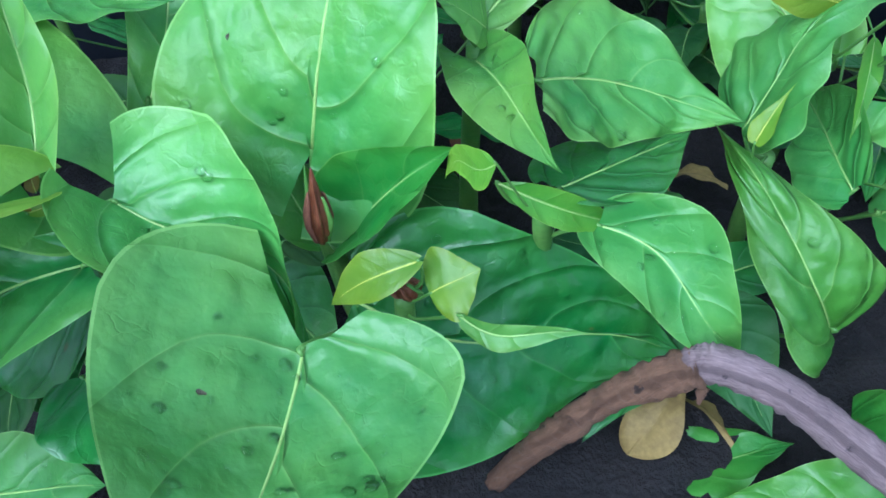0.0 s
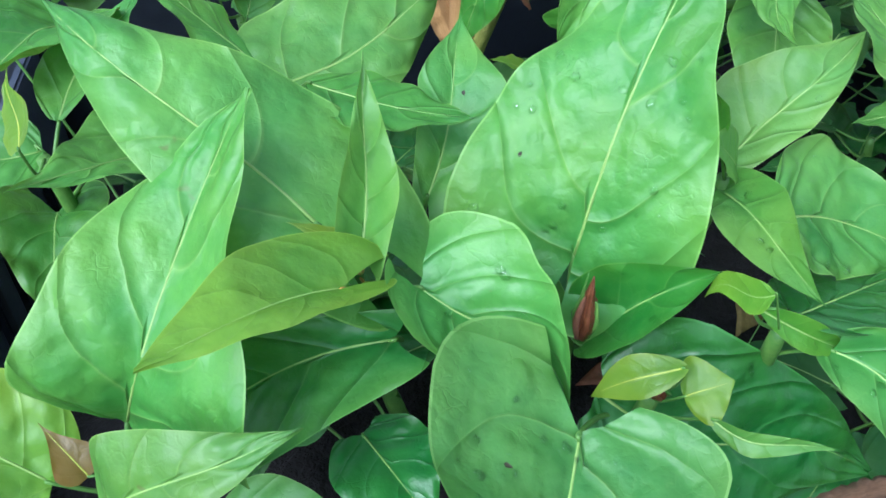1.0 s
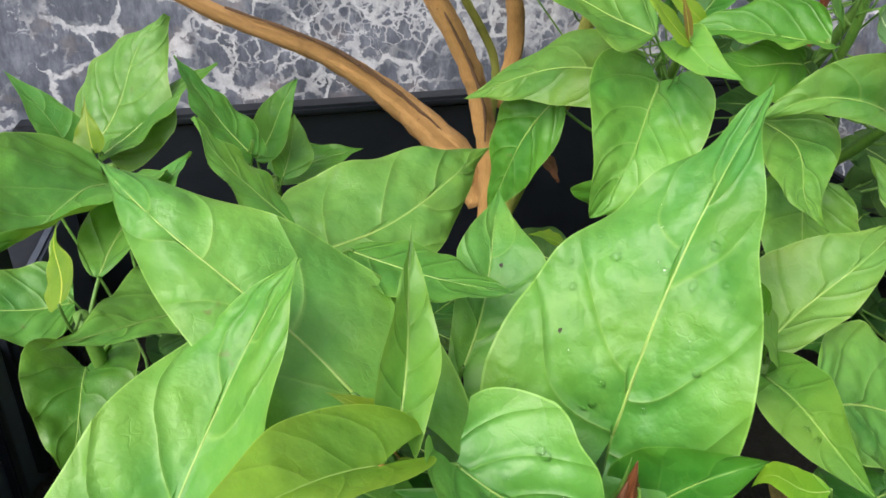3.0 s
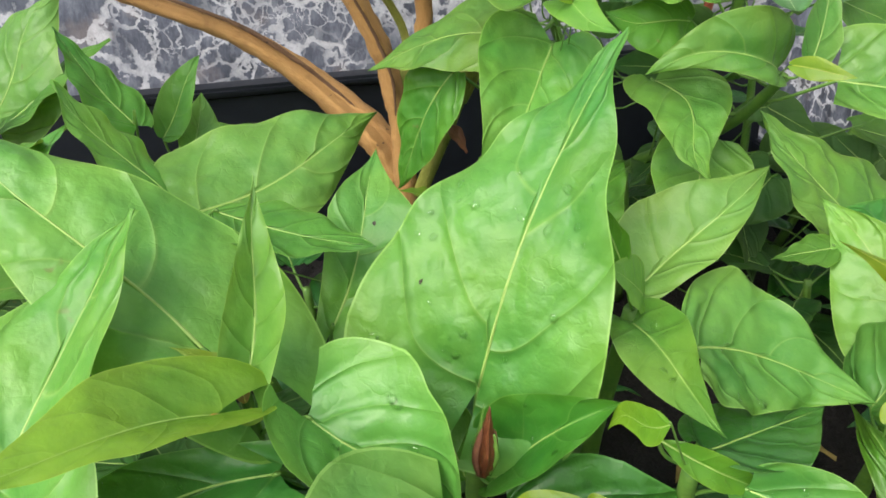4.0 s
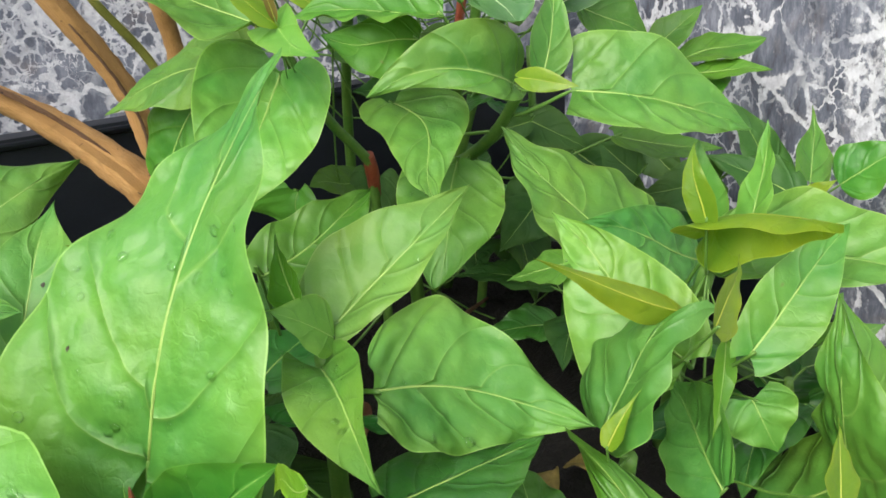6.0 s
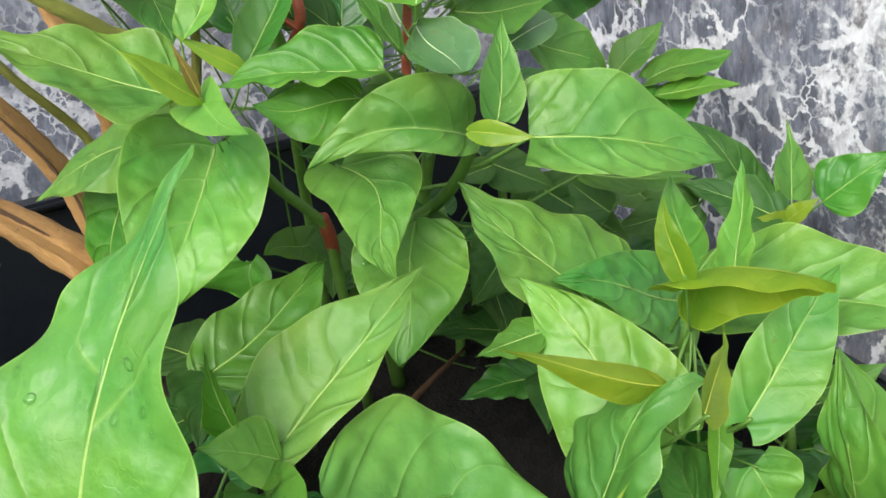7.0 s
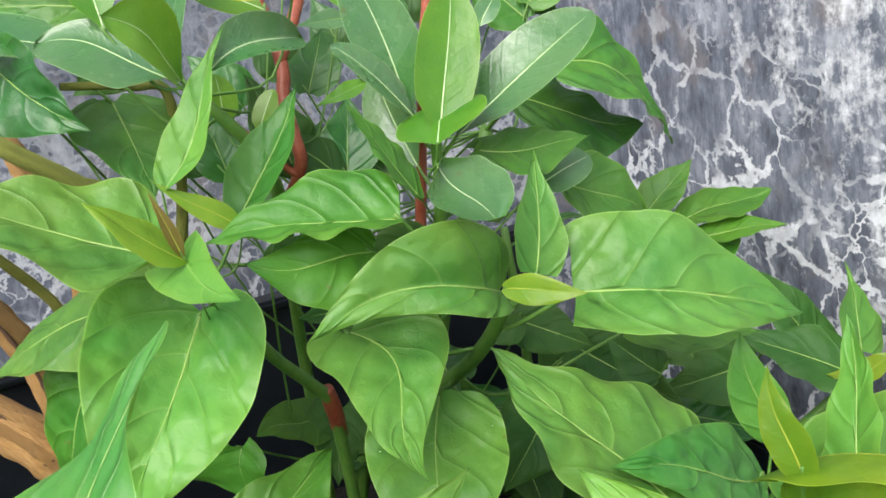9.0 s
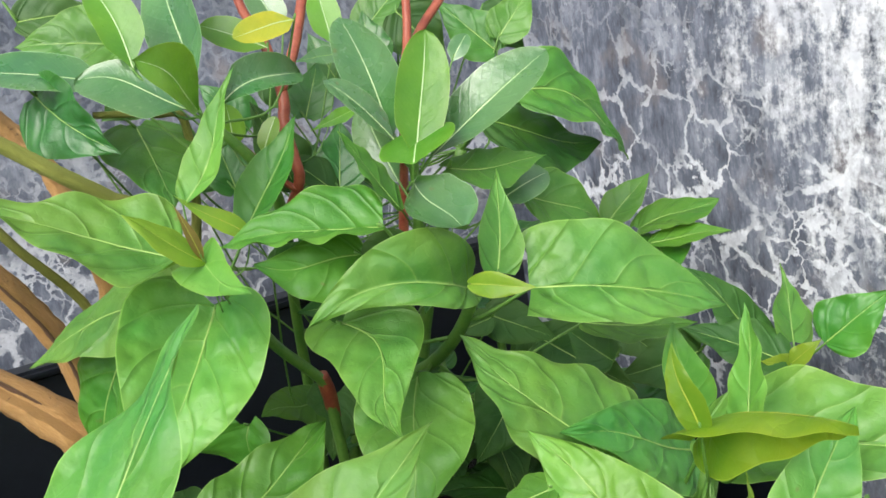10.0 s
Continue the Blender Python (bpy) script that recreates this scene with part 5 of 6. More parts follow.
leaf(plant, "m", SHADE, (0.3725, 0.1967, 0.3763), (0.3411, 0.2278, 0.3939), 0.0154, -0.49, 0.21, 0.041, -0.01, -0.005, (0.3802, 0.2038, 0.3688))
leaf(plant, "y", YOUNG, (0.3738, 0.1949, 0.3753), (0.3834, 0.1855, 0.3870), 0.0047, 0.94, 0.21, 0.047, -0.00, -0.000, (0.383, 0.202, 0.372))
leaf(plant, "y", YOUNG, (0.3781, 0.1944, 0.3714), (0.3595, 0.1986, 0.3802), 0.0057, -0.90, 0.19, 0.040, 0.01, 0.004, (0.383, 0.202, 0.372))

plant = thing("four_oclock_plant", (0.24, 0.33, 0.3), "tall four-o'clock plant before the wall's corner", "plant", "four-o'clock plants in the crate")
stem(plant, [(0.24, 0.33, 0.3, 0.004), (0.25, 0.31, 0.4, 0.0034), (0.268, 0.27, 0.49, 0.0026)])
leaf(plant, "o", GREEN, (0.2359, 0.2147, 0.4932), (0.2757, 0.2105, 0.4900), 0.0107, 0.60, 0.15, -0.019, 0.13, 0.045, (0.2608, 0.286, 0.454), droop=0.01, twist=-0.26, curl=0.002, bend=0.025, shape=(0.40, 0.18, 0.07, 1.13))
leaf(plant, "m", GREEN, (0.2896, 0.2576, 0.5108), (0.3554, 0.2705, 0.4661), 0.0251, 0.80, 0.23, 0.136, 0.01, -0.045, (0.268, 0.27, 0.49), droop=0.01, twist=-0.12, curl=0.018, bend=-0.024, shape=(0.19, 0.42, -0.01, 1.04))
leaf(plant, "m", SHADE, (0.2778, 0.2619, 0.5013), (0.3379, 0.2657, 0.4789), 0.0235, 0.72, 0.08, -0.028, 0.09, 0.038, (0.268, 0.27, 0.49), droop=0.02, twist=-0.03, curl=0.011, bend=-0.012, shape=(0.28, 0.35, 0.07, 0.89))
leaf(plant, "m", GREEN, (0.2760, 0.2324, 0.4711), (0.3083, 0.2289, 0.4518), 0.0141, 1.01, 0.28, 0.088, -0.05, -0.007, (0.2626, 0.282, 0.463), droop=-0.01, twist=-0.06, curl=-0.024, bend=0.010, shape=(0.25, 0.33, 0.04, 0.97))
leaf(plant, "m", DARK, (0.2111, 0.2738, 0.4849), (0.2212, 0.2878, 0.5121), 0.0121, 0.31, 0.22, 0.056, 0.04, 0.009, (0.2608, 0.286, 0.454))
leaf(plant, "y", FRESH, (0.2149, 0.2132, 0.4827), (0.1994, 0.2207, 0.5144), 0.0086, -0.20, 0.19, -0.001, -0.01, -0.005, (0.268, 0.27, 0.49), droop=-0.01, twist=0.19, curl=-0.004, bend=-0.001, shape=(0.34, 0.20, 0.01, 0.93))
leaf(plant, "m", GREEN, (0.1438, 0.3283, 0.5587), (0.1034, 0.3421, 0.5648), 0.0164, -1.18, 0.24, 0.062, 0.01, 0.003, (0.2662, 0.274, 0.481))
leaf(plant, "m", DARK, (0.1071, 0.2901, 0.5440), (0.1300, 0.2589, 0.5187), 0.0164, 1.32, 0.25, 0.067, 0.06, 0.020, (0.2626, 0.282, 0.463))
leaf(plant, "m", GREEN, (0.1398, 0.2969, 0.5250), (0.1436, 0.2636, 0.4940), 0.0193, -0.06, 0.10, 0.017, -0.04, -0.008, (0.2608, 0.286, 0.454))
leaf(plant, "m", GREEN, (0.3004, 0.2848, 0.5276), (0.2828, 0.3044, 0.5548), 0.0127, -0.93, 0.18, 0.033, -0.04, -0.012, (0.268, 0.27, 0.49))
leaf(plant, "m", GREEN, (0.2493, 0.3180, 0.5456), (0.2765, 0.3179, 0.5674), 0.0118, 0.78, 0.19, 0.037, 0.02, 0.006, (0.268, 0.27, 0.49))
leaf(plant, "m", GREEN, (0.3011, 0.2835, 0.5331), (0.3230, 0.2846, 0.5535), 0.0105, 0.94, 0.20, 0.041, 0.04, 0.011, (0.268, 0.27, 0.49))
# gap fillers behind the plant, coloured dark to carry the shade there
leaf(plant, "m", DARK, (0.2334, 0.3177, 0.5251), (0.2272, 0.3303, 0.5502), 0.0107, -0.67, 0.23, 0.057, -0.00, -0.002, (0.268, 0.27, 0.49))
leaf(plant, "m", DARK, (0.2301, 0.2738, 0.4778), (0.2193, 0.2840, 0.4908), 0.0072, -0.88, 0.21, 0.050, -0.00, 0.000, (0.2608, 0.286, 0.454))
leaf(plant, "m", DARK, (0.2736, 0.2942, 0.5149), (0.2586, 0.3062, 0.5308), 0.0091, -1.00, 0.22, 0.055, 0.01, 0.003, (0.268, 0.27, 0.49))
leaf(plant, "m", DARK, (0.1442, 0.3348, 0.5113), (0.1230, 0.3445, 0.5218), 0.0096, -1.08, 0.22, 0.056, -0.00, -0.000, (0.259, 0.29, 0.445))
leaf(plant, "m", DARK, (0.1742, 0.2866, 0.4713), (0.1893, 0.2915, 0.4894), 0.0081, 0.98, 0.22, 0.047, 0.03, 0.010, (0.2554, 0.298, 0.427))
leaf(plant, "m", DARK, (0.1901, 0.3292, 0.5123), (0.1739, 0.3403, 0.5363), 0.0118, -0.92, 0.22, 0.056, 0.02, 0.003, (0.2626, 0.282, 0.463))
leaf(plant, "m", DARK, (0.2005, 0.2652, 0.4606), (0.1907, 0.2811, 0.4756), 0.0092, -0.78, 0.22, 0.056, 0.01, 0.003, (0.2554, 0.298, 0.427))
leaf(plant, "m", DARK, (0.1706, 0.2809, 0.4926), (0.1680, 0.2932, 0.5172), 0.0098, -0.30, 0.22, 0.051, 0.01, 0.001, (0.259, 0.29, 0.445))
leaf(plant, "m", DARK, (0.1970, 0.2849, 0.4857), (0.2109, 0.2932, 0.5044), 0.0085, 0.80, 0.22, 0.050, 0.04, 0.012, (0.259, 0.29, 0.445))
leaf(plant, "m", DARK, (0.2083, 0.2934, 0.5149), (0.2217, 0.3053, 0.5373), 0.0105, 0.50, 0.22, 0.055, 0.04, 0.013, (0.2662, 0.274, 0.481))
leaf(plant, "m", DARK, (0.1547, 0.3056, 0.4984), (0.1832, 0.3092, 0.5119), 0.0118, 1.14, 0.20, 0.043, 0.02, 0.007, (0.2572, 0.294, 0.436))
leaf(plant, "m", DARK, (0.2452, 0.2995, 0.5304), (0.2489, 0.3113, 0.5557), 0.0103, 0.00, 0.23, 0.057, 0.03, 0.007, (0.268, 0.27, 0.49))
leaf(plant, "y", PERI_YOUNG, (0.2243, 0.2725, 0.5163), (0.2037, 0.2732, 0.5111), 0.0036, -0.97, 0.21, 0.035, -0.02, -0.012, (0.268, 0.27, 0.49))
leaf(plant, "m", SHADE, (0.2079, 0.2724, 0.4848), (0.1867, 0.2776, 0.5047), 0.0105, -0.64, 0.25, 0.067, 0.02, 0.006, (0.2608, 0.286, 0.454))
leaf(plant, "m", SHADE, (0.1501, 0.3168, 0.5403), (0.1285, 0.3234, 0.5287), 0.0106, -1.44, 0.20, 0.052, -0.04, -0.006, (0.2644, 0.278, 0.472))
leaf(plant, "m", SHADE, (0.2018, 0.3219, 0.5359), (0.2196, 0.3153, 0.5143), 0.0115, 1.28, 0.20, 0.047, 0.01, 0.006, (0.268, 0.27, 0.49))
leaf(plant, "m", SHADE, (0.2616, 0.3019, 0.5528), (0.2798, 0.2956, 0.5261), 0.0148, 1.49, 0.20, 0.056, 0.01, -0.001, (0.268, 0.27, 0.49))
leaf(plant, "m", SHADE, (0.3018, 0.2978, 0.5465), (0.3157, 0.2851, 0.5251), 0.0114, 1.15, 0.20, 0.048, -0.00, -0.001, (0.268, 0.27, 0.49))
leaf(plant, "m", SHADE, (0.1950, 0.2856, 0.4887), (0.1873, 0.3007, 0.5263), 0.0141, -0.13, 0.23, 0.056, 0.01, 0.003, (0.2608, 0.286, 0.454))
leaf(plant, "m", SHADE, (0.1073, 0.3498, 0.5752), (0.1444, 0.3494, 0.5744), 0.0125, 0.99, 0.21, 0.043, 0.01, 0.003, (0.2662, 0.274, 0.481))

plant = thing("periwinkle_plant", (0.23, 0.32, 0.3), "periwinkle shoot with a rosette of oblong white-ribbed leaves", "plant", "periwinkle plants in the crate")
stem(plant, [(0.23, 0.32, 0.3, 0.003), (0.227, 0.28, 0.4, 0.0026), (0.224, 0.225, 0.47, 0.0022), (0.2225, 0.212, 0.503, 0.0018)], STALK)
stem(plant, [(0.2559, 0.2724, 0.5627, 0.0018), (0.2534, 0.2683, 0.5559, 0.0018), (0.2473, 0.2601, 0.5392, 0.0018), (0.2391, 0.2518, 0.5213, 0.0018), (0.229, 0.262, 0.45, 0.0022)], RED_STEM)
stem(plant, [(0.278, 0.2791, 0.5604, 0.0020), (0.2721, 0.2766, 0.5539, 0.0020), (0.2587, 0.2716, 0.5429, 0.0020), (0.2459, 0.2604, 0.5292, 0.0020), (0.2391, 0.2518, 0.5213, 0.0020)], RED_STEM)
leaf(plant, "p", PERI_YOUNG, (0.2208, 0.2060, 0.4995), (0.2375, 0.2171, 0.5431), 0.0096, 0.69, 0.19, 0.035, 0.00, 0.005, (0.2225, 0.212, 0.503), droop=-0.05, twist=-0.04, curl=-0.004, bend=-0.004)
leaf(plant, "p", PERI, (0.2285, 0.2119, 0.4985), (0.2804, 0.2084, 0.5283), 0.0122, 0.45, 0.21, 0.026, -0.06, 0.009, (0.223, 0.2159, 0.4931), droop=-0.03, twist=-0.27, curl=-0.008, bend=-0.007)
leaf(plant, "p", PERI, (0.2200, 0.2231, 0.5064), (0.2151, 0.2422, 0.5528), 0.0123, -0.12, 0.22, 0.045, -0.01, 0.014, (0.2228, 0.2146, 0.4964), droop=0.06, twist=-0.06, curl=0.001, bend=-0.003)
leaf(plant, "p", PERI, (0.2192, 0.2179, 0.5065), (0.1989, 0.2236, 0.5323), 0.0085, -0.44, 0.22, 0.048, -0.01, 0.001, (0.2225, 0.212, 0.503), droop=0.02, twist=0.12, curl=-0.004, bend=-0.002)
leaf(plant, "p", PERI_YOUNG, (0.2166, 0.1979, 0.5002), (0.2277, 0.2155, 0.5096), 0.0145, -0.19, 0.11, 0.027, 0.06, 0.008, (0.223, 0.2159, 0.4931))
leaf(plant, "p", PERI, (0.2141, 0.1948, 0.4952), (0.2245, 0.1825, 0.4774), 0.0159, 0.25, 0.11, 0.002, 0.12, 0.034, (0.2233, 0.2185, 0.4865), droop=-0.22, twist=0.10, curl=-0.026, bend=0.024)
leaf(plant, "p", PERI, (0.2562, 0.2200, 0.4743), (0.2810, 0.2208, 0.4811), 0.0079, 0.85, 0.23, 0.056, -0.04, -0.009, (0.2246, 0.236, 0.456))
leaf(plant, "p", PERI, (0.2588, 0.2455, 0.5287), (0.2688, 0.2488, 0.5385), 0.0042, 0.73, 0.21, 0.049, -0.01, -0.001, (0.2227, 0.2133, 0.4997))
leaf(plant, "p", PERI, (0.2210, 0.2267, 0.4898), (0.2198, 0.2490, 0.5205), 0.0093, -0.90, 0.23, 0.052, -0.00, -0.002, (0.2234, 0.2198, 0.4832))

plant = thing("periwinkle_plant", (0.19, 0.34, 0.3), "periwinkle plant with dark red stems and oblong leaves", "plant", "periwinkle plants in the crate")
stem(plant, [(0.19, 0.34, 0.3, 0.003), (0.19, 0.318, 0.42, 0.0026), (0.182, 0.262, 0.49, 0.0026), (0.16, 0.247, 0.527, 0.0016)], STALK)
stem(plant, [(0.195, 0.3214, 0.5789, 0.0018), (0.1947, 0.3072, 0.5633, 0.0020), (0.1969, 0.2918, 0.5494, 0.0021), (0.1963, 0.2761, 0.5273, 0.0024), (0.1931, 0.2709, 0.5156, 0.0024), (0.1928, 0.2646, 0.5037, 0.0023), (0.1924, 0.2640, 0.493, 0.0023), (0.1850, 0.2720, 0.478, 0.0020)], RED_STEM)
stem(plant, [(0.2219, 0.2997, 0.5728, 0.0021), (0.2179, 0.2962, 0.5636, 0.0022), (0.2071, 0.2841, 0.5448, 0.0023), (0.1958, 0.2763, 0.5283, 0.0023)], RED_STEM)
stem(plant, [(0.1637, 0.2518, 0.5241, 0.0011), (0.1661, 0.2562, 0.5202, 0.0012), (0.176, 0.2584, 0.5078, 0.0013), (0.1863, 0.2649, 0.4952, 0.0014), (0.1915, 0.2640, 0.490, 0.0014)], RED_STEM)
leaf(plant, "p", PERI, (0.1551, 0.2450, 0.5297), (0.1217, 0.2623, 0.5466), 0.0113, -0.65, 0.06, 0.115, -0.26, 0.021, (0.1622, 0.2485, 0.5233), droop=-0.11, twist=0.07, curl=-0.014, bend=-0.022)
leaf(plant, "p", PERI, (0.1347, 0.2828, 0.5430), (0.0872, 0.2880, 0.5560), 0.0126, -0.60, 0.19, 0.035, -0.00, -0.001, (0.1666, 0.2515, 0.5159))
leaf(plant, "p", PERI_YOUNG, (0.1578, 0.2460, 0.5290), (0.1385, 0.2251, 0.5499), 0.0105, -1.40, 0.36, 0.109, 0.06, 0.033, (0.16, 0.247, 0.527), droop=-0.08, twist=0.35, curl=-0.033, bend=-0.004)
leaf(plant, "p", PERI, (0.1589, 0.2530, 0.5327), (0.1648, 0.2848, 0.5874), 0.0161, -0.89, 0.18, 0.032, 0.00, 0.007, (0.16, 0.247, 0.527), droop=-0.01, twist=-0.02, curl=-0.020, bend=0.011)
leaf(plant, "p", PERI_YOUNG, (0.1407, 0.2527, 0.5467), (0.1347, 0.2711, 0.5787), 0.0083, -0.31, 0.27, 0.069, 0.07, 0.044, (0.16, 0.247, 0.527), droop=-0.01, twist=0.04, curl=-0.001, bend=0.001)
leaf(plant, "p", PERI, (0.1625, 0.2326, 0.5290), (0.1987, 0.2530, 0.5354), 0.0077, 0.95, 0.48, 0.146, -0.10, -0.028, (0.16, 0.247, 0.527), droop=-0.12, twist=-0.26, curl=-0.009, bend=-0.034)
leaf(plant, "p", PERI_YELLOW, (0.2023, 0.2568, 0.5550), (0.1761, 0.2477, 0.5517), 0.0061, -0.90, 0.19, 0.033, -0.03, 0.004, (0.1622, 0.2485, 0.5233), droop=0.03, twist=0.10, curl=0.005, bend=0.003)
leaf(plant, "p", PERI_YOUNG, (0.1946, 0.2760, 0.5465), (0.1719, 0.2871, 0.5596), 0.0073, -0.99, 0.22, 0.049, -0.01, -0.003, (0.1644, 0.25, 0.5196))
leaf(plant, "p", PERI_YOUNG, (0.1694, 0.2599, 0.5117), (0.1714, 0.2662, 0.5288), 0.0053, 0.53, 0.22, 0.055, 0.03, 0.009, (0.1732, 0.256, 0.5048))
leaf(plant, "p", PERI_YOUNG, (0.1797, 0.2590, 0.5074), (0.1882, 0.2608, 0.5209), 0.0041, 0.72, 0.21, 0.045, 0.01, 0.003, (0.1754, 0.2575, 0.5011))
leaf(plant, "y", PERI, (0.2223, 0.2734, 0.5394), (0.2023, 0.2709, 0.5393), 0.0043, -1.03, 0.21, 0.042, -0.01, -0.004, (0.1732, 0.256, 0.5048))
leaf(plant, "p", PERI, (0.2050, 0.2888, 0.5512), (0.1984, 0.3014, 0.5739), 0.0074, -0.60, 0.22, 0.050, 0.01, 0.002, (0.1666, 0.2515, 0.5159))
leaf(plant, "p", PERI_YOUNG, (0.2239, 0.2839, 0.5431), (0.2247, 0.2945, 0.5671), 0.0070, -0.22, 0.21, 0.047, -0.00, -0.001, (0.1754, 0.2575, 0.5011))


# ---- branches and litter ----
# a pruned tan shrub behind the four-o'clocks: split thick limbs that lean to the wall
shrub = thing("pruned_shrub", (0.086, 0.303, 0.30), "pruned shrub with split tan branches", "shrub")
part("branch", tube("branch", [(-0.060, 0.352, 0.492, 0.0060), (-0.030, 0.350, 0.474, 0.0066), (0.017, 0.346, 0.453, 0.0082), (0.052, 0.342, 0.428, 0.0115), (0.084, 0.328, 0.397, 0.0150), (0.094, 0.320, 0.375, 0.0130)], 8, 14, 0.11, 0.62, 3), BRANCH, shrub, "thick tan branch, split along its end")
part("branch", tube("branch", [(0.040, 0.305, 0.530, 0.0050), (0.068, 0.308, 0.487, 0.0056), (0.087, 0.312, 0.449, 0.0060), (0.0935, 0.311, 0.421, 0.0060), (0.096, 0.309, 0.390, 0.0062), (0.092, 0.305, 0.305, 0.0070)], 8, 13, 0.10, 0.9, 4), BRANCH, shrub)
part("branch", tube("branch", [(0.060, 0.310, 0.540, 0.0018), (0.080, 0.315, 0.492, 0.0022), (0.103, 0.330, 0.449, 0.0024), (0.098, 0.318, 0.420, 0.0030)], 8, 9, 0.05, 0.9, 5), GREEN_BRANCH, shrub, "green splitting side branch")
part("branch", tube("branch", [(0.0842, 0.3302, 0.5435, 0.0046), (0.0936, 0.3306, 0.531, 0.0046), (0.1021, 0.3252, 0.5175, 0.0046), (0.1059, 0.319, 0.5026, 0.0046), (0.1090, 0.3170, 0.485, 0.0044), (0.113, 0.327, 0.455, 0.0044), (0.104, 0.326, 0.425, 0.0044)], 8, 13, 0.10, 0.9, 6), BRANCH, shrub)
part("branch", tube("branch", [(0.0838, 0.2598, 0.5362, 0.0029), (0.0926, 0.2603, 0.53, 0.0030), (0.0984, 0.2604, 0.5248, 0.0031), (0.1088, 0.26, 0.5154, 0.0031), (0.1212, 0.2638, 0.5041, 0.0032), (0.1326, 0.2713, 0.4893, 0.0032), (0.125, 0.295, 0.43, 0.0036), (0.102, 0.305, 0.37, 0.0040)], 8, 10, 0.03, 0.95, 7), GREEN_BRANCH, shrub, "yellow-green living branch")
part("branch", tube("branch", [(0.1248, 0.2809, 0.5332, 0.0014), (0.1461, 0.2845, 0.5293, 0.0016), (0.1579, 0.2878, 0.5218, 0.0018), (0.150, 0.295, 0.47, 0.0022), (0.125, 0.298, 0.42, 0.0024)], 8, 8, 0.03, 0.95, 9), GREEN_BRANCH, shrub)
# the torn edge along the thick branch
part("split_edge", tube("split_edge", [(-0.028, 0.3440, 0.4790, 0.0010), (0.017, 0.3390, 0.4600, 0.0016), (0.050, 0.3340, 0.4370, 0.0022), (0.078, 0.3240, 0.4100, 0.0018), (0.088, 0.3200, 0.3950, 0.0008)], 8, 7, 0.35, 0.6, 12), PEELING, shrub, "dark torn edge of the split")
part("split_edge", tube("split_edge", [(0.072, 0.3005, 0.4800, 0.0006), (0.084, 0.3040, 0.4560, 0.0012), (0.0915, 0.3035, 0.4330, 0.0012), (0.0920, 0.3020, 0.4150, 0.0005)], 8, 7, 0.35, 0.6, 13), PEELING, shrub, "dark torn edge of the split")

twig = thing("dead_twig", (0.112, 0.030, 0.30), "dead bent twig, lilac-grey, its brown bark peeling", "twig")
part("wood", tube("wood", [(0.1440, 0.0155, 0.3700, 0.0036), (0.1475, 0.0135, 0.3728, 0.0046), (0.1515, 0.0105, 0.3735, 0.0047), (0.160, 0.004, 0.3700, 0.0045), (0.172, -0.004, 0.3590, 0.0047), (0.190, -0.020, 0.340, 0.0050), (0.215, -0.045, 0.310, 0.0052)], 9, 15, 0.11, 1.0, 8), TWIG, twig)
part("bark", tube("bark", [(0.104, 0.040, 0.310, 0.0034), (0.112, 0.030, 0.336, 0.0038), (0.121, 0.026, 0.348, 0.0046), (0.129, 0.024, 0.3555, 0.0040), (0.138, 0.0195, 0.3640, 0.0050), (0.1455, 0.0145, 0.3710, 0.0052), (0.1478, 0.0132, 0.3726, 0.0050)], 9, 15, 0.18, 0.9, 18), PEELING, twig, "brown peeling bark")
for at, tip, r in (((0.1290, 0.0215, 0.3595), (0.1235, 0.0215, 0.3570), 0.0016), ((0.1400, 0.0150, 0.3670), (0.1350, 0.0140, 0.3690), 0.0014), ((0.1465, 0.0100, 0.3690), (0.1440, 0.0075, 0.3665), 0.0016), ((0.1200, 0.0240, 0.3530), (0.1160, 0.0220, 0.3530), 0.0013)):
    part("bark_flake", tube("bark_flake", [(*at, r), (*[(a + b) / 2 + 0.0006 for a, b in zip(at, tip)], r * 0.9), (*tip, r * 0.2)], 5, 7, 0.25, 0.3, 31), PEELING, twig)


fallen = thing("fallen_twig", (0.194, 0.247, 0.312), "thin dry brown twig lying on the soil", "twig")
part("wood", tube("wood", [(0.1940, 0.2470, 0.3120, 0.0016), (0.2190, 0.2580, 0.3180, 0.0014), (0.2460, 0.2800, 0.3140, 0.0009)], 6, 8, 0.12, 1.0, 41), PEELING, fallen)


def fallen_leaf(base, tip, half, turn, mat, label):
    """A dry curled leaf that lies on the soil."""
    SEED[0] += 1
    bl = Blade(base, tip, half, turn, 0.5, 0.16, 0.1, 0.05, "o", SEED[0], 0.25, 0.5)
    ob = thing("fallen_leaf", tuple(base), label, "leaf", "dry leaves on the soil")
    part("blade", blade_mesh("blade", bl, 20, 7), mat, ob)
    part("midrib", tube("midrib", [(*bl.at(u, 0.0), 0.0004 * (1.2 - u)) for u in (0, 0.2, 0.4, 0.6, 0.8, 0.97)], 1, 5), mat, ob)


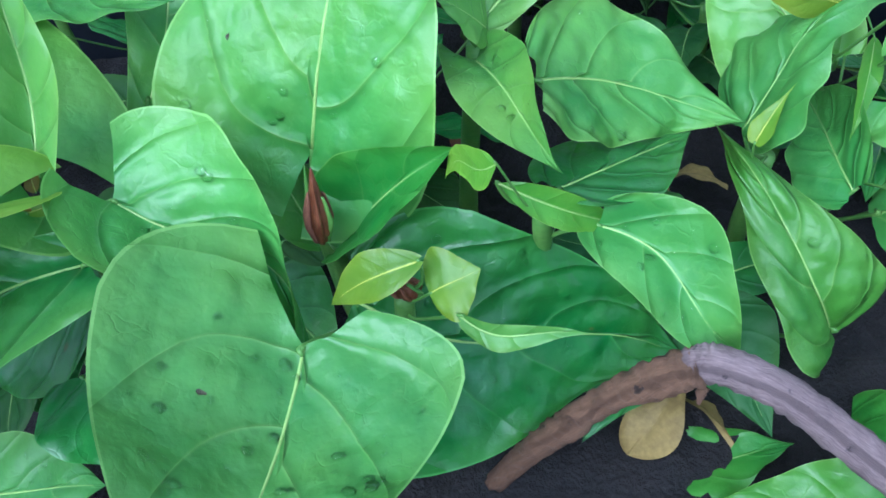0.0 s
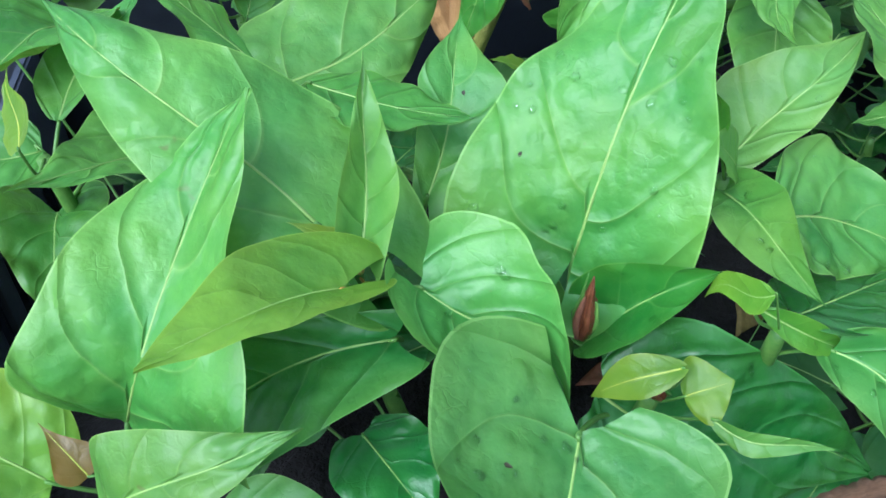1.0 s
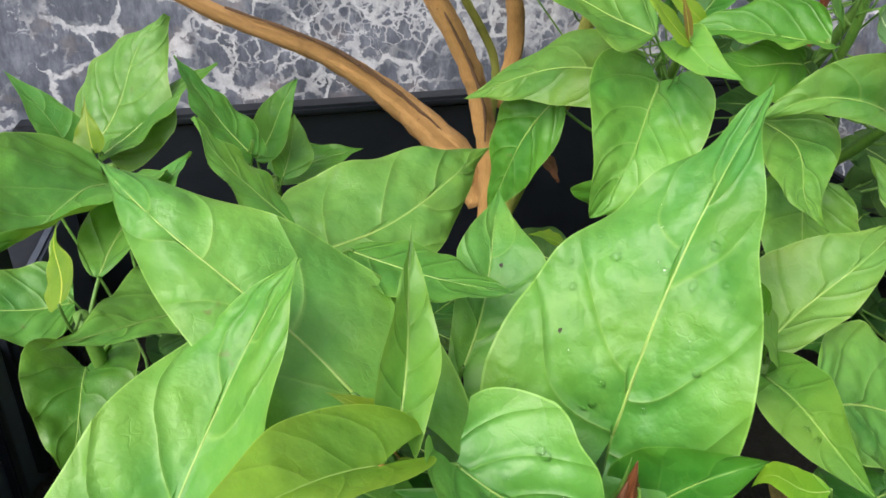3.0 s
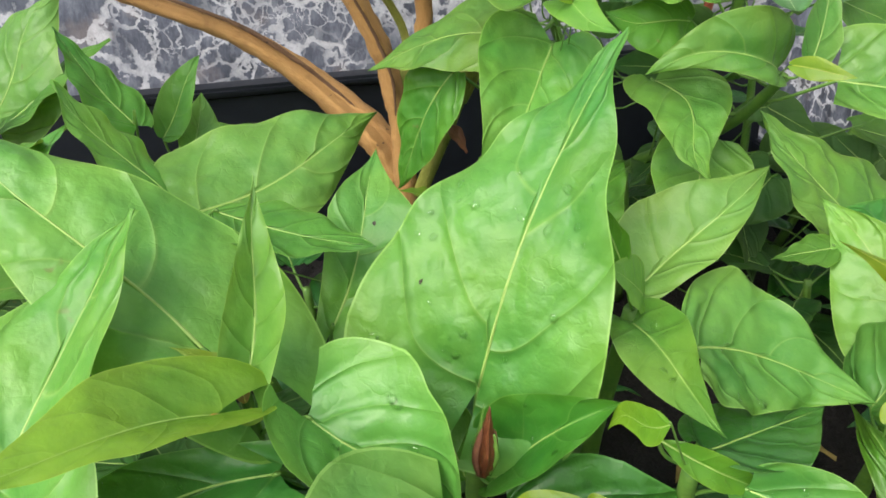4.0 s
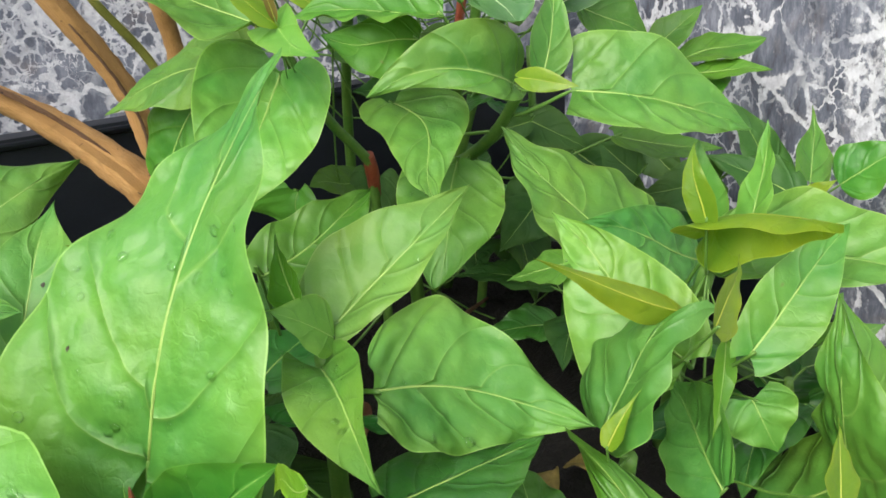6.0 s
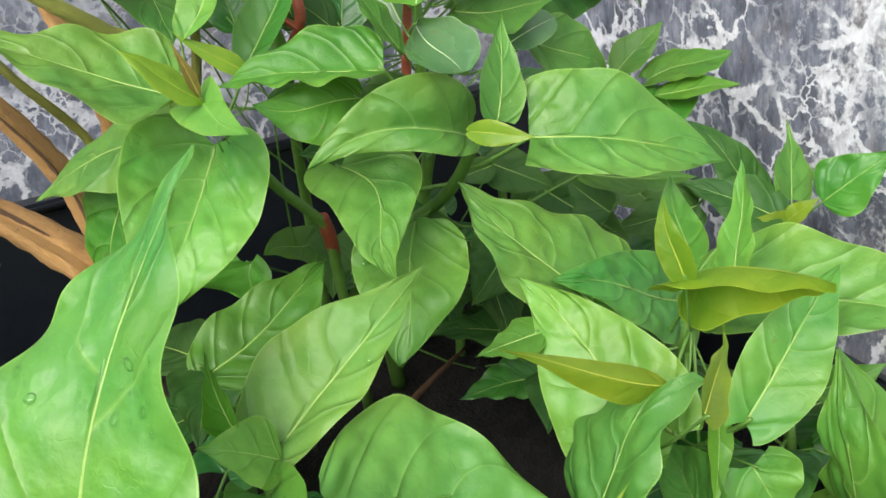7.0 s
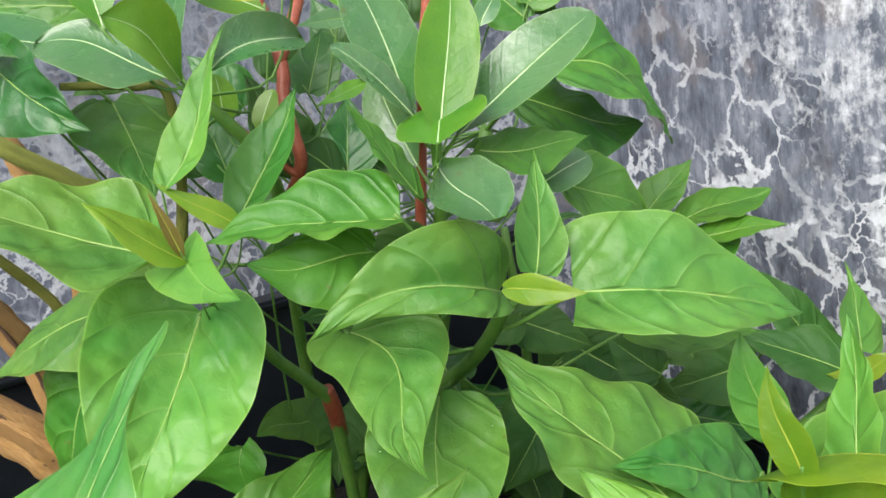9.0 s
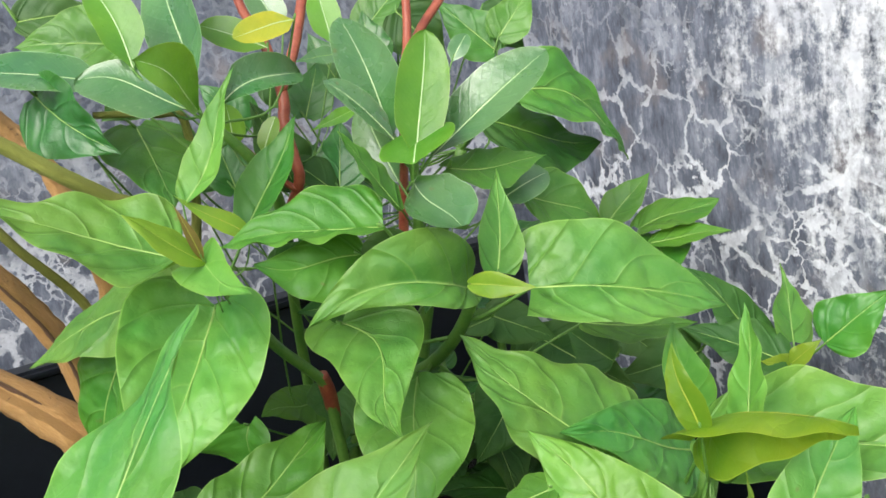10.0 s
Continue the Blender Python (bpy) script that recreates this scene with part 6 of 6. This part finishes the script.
fallen_leaf((0.147, 0.040, 0.300), (0.170, 0.050, 0.318), 0.010, 0.3, DRY, "withered yellow leaf on dark soil")
part("dry_leaf", blade_mesh("dry_leaf", Blade((0.1120, 0.2720, 0.4180), (0.1195, 0.2660, 0.4060), 0.0050, 0.4, 0.5, 0.15, 0.1, 0.05, "o", 77, 0.3, 0.4), 14, 5), RUSTY, shrub, "rusty withered leaf still on its twig")
fallen_leaf((0.172, 0.052, 0.300), (0.176, 0.028, 0.306), 0.007, -0.4, DRY, "withered yellow leaf on dark soil")
for x, y, w, k in ((0.196, 0.135, 0.4, 0), (0.205, 0.118, 2.0, 1), (0.185, 0.150, 4.0, 0), (0.150, 0.200, 1.2, 1), (0.225, 0.150, 5.2, 0), (0.120, 0.120, 3.0, 1), (0.060, 0.060, 0.7, 0)):
    fallen_leaf((x, y, 0.306), (x + 0.024 * math.cos(w), y + 0.024 * math.sin(w), 0.312), 0.008, 0.5 * math.sin(3 * w), RUSTY if k else DRY, "curled rusty dry leaf on dark soil" if k else "withered yellow leaf on dark soil")

# ---- low leaves, their shade put into the leaf colour ----
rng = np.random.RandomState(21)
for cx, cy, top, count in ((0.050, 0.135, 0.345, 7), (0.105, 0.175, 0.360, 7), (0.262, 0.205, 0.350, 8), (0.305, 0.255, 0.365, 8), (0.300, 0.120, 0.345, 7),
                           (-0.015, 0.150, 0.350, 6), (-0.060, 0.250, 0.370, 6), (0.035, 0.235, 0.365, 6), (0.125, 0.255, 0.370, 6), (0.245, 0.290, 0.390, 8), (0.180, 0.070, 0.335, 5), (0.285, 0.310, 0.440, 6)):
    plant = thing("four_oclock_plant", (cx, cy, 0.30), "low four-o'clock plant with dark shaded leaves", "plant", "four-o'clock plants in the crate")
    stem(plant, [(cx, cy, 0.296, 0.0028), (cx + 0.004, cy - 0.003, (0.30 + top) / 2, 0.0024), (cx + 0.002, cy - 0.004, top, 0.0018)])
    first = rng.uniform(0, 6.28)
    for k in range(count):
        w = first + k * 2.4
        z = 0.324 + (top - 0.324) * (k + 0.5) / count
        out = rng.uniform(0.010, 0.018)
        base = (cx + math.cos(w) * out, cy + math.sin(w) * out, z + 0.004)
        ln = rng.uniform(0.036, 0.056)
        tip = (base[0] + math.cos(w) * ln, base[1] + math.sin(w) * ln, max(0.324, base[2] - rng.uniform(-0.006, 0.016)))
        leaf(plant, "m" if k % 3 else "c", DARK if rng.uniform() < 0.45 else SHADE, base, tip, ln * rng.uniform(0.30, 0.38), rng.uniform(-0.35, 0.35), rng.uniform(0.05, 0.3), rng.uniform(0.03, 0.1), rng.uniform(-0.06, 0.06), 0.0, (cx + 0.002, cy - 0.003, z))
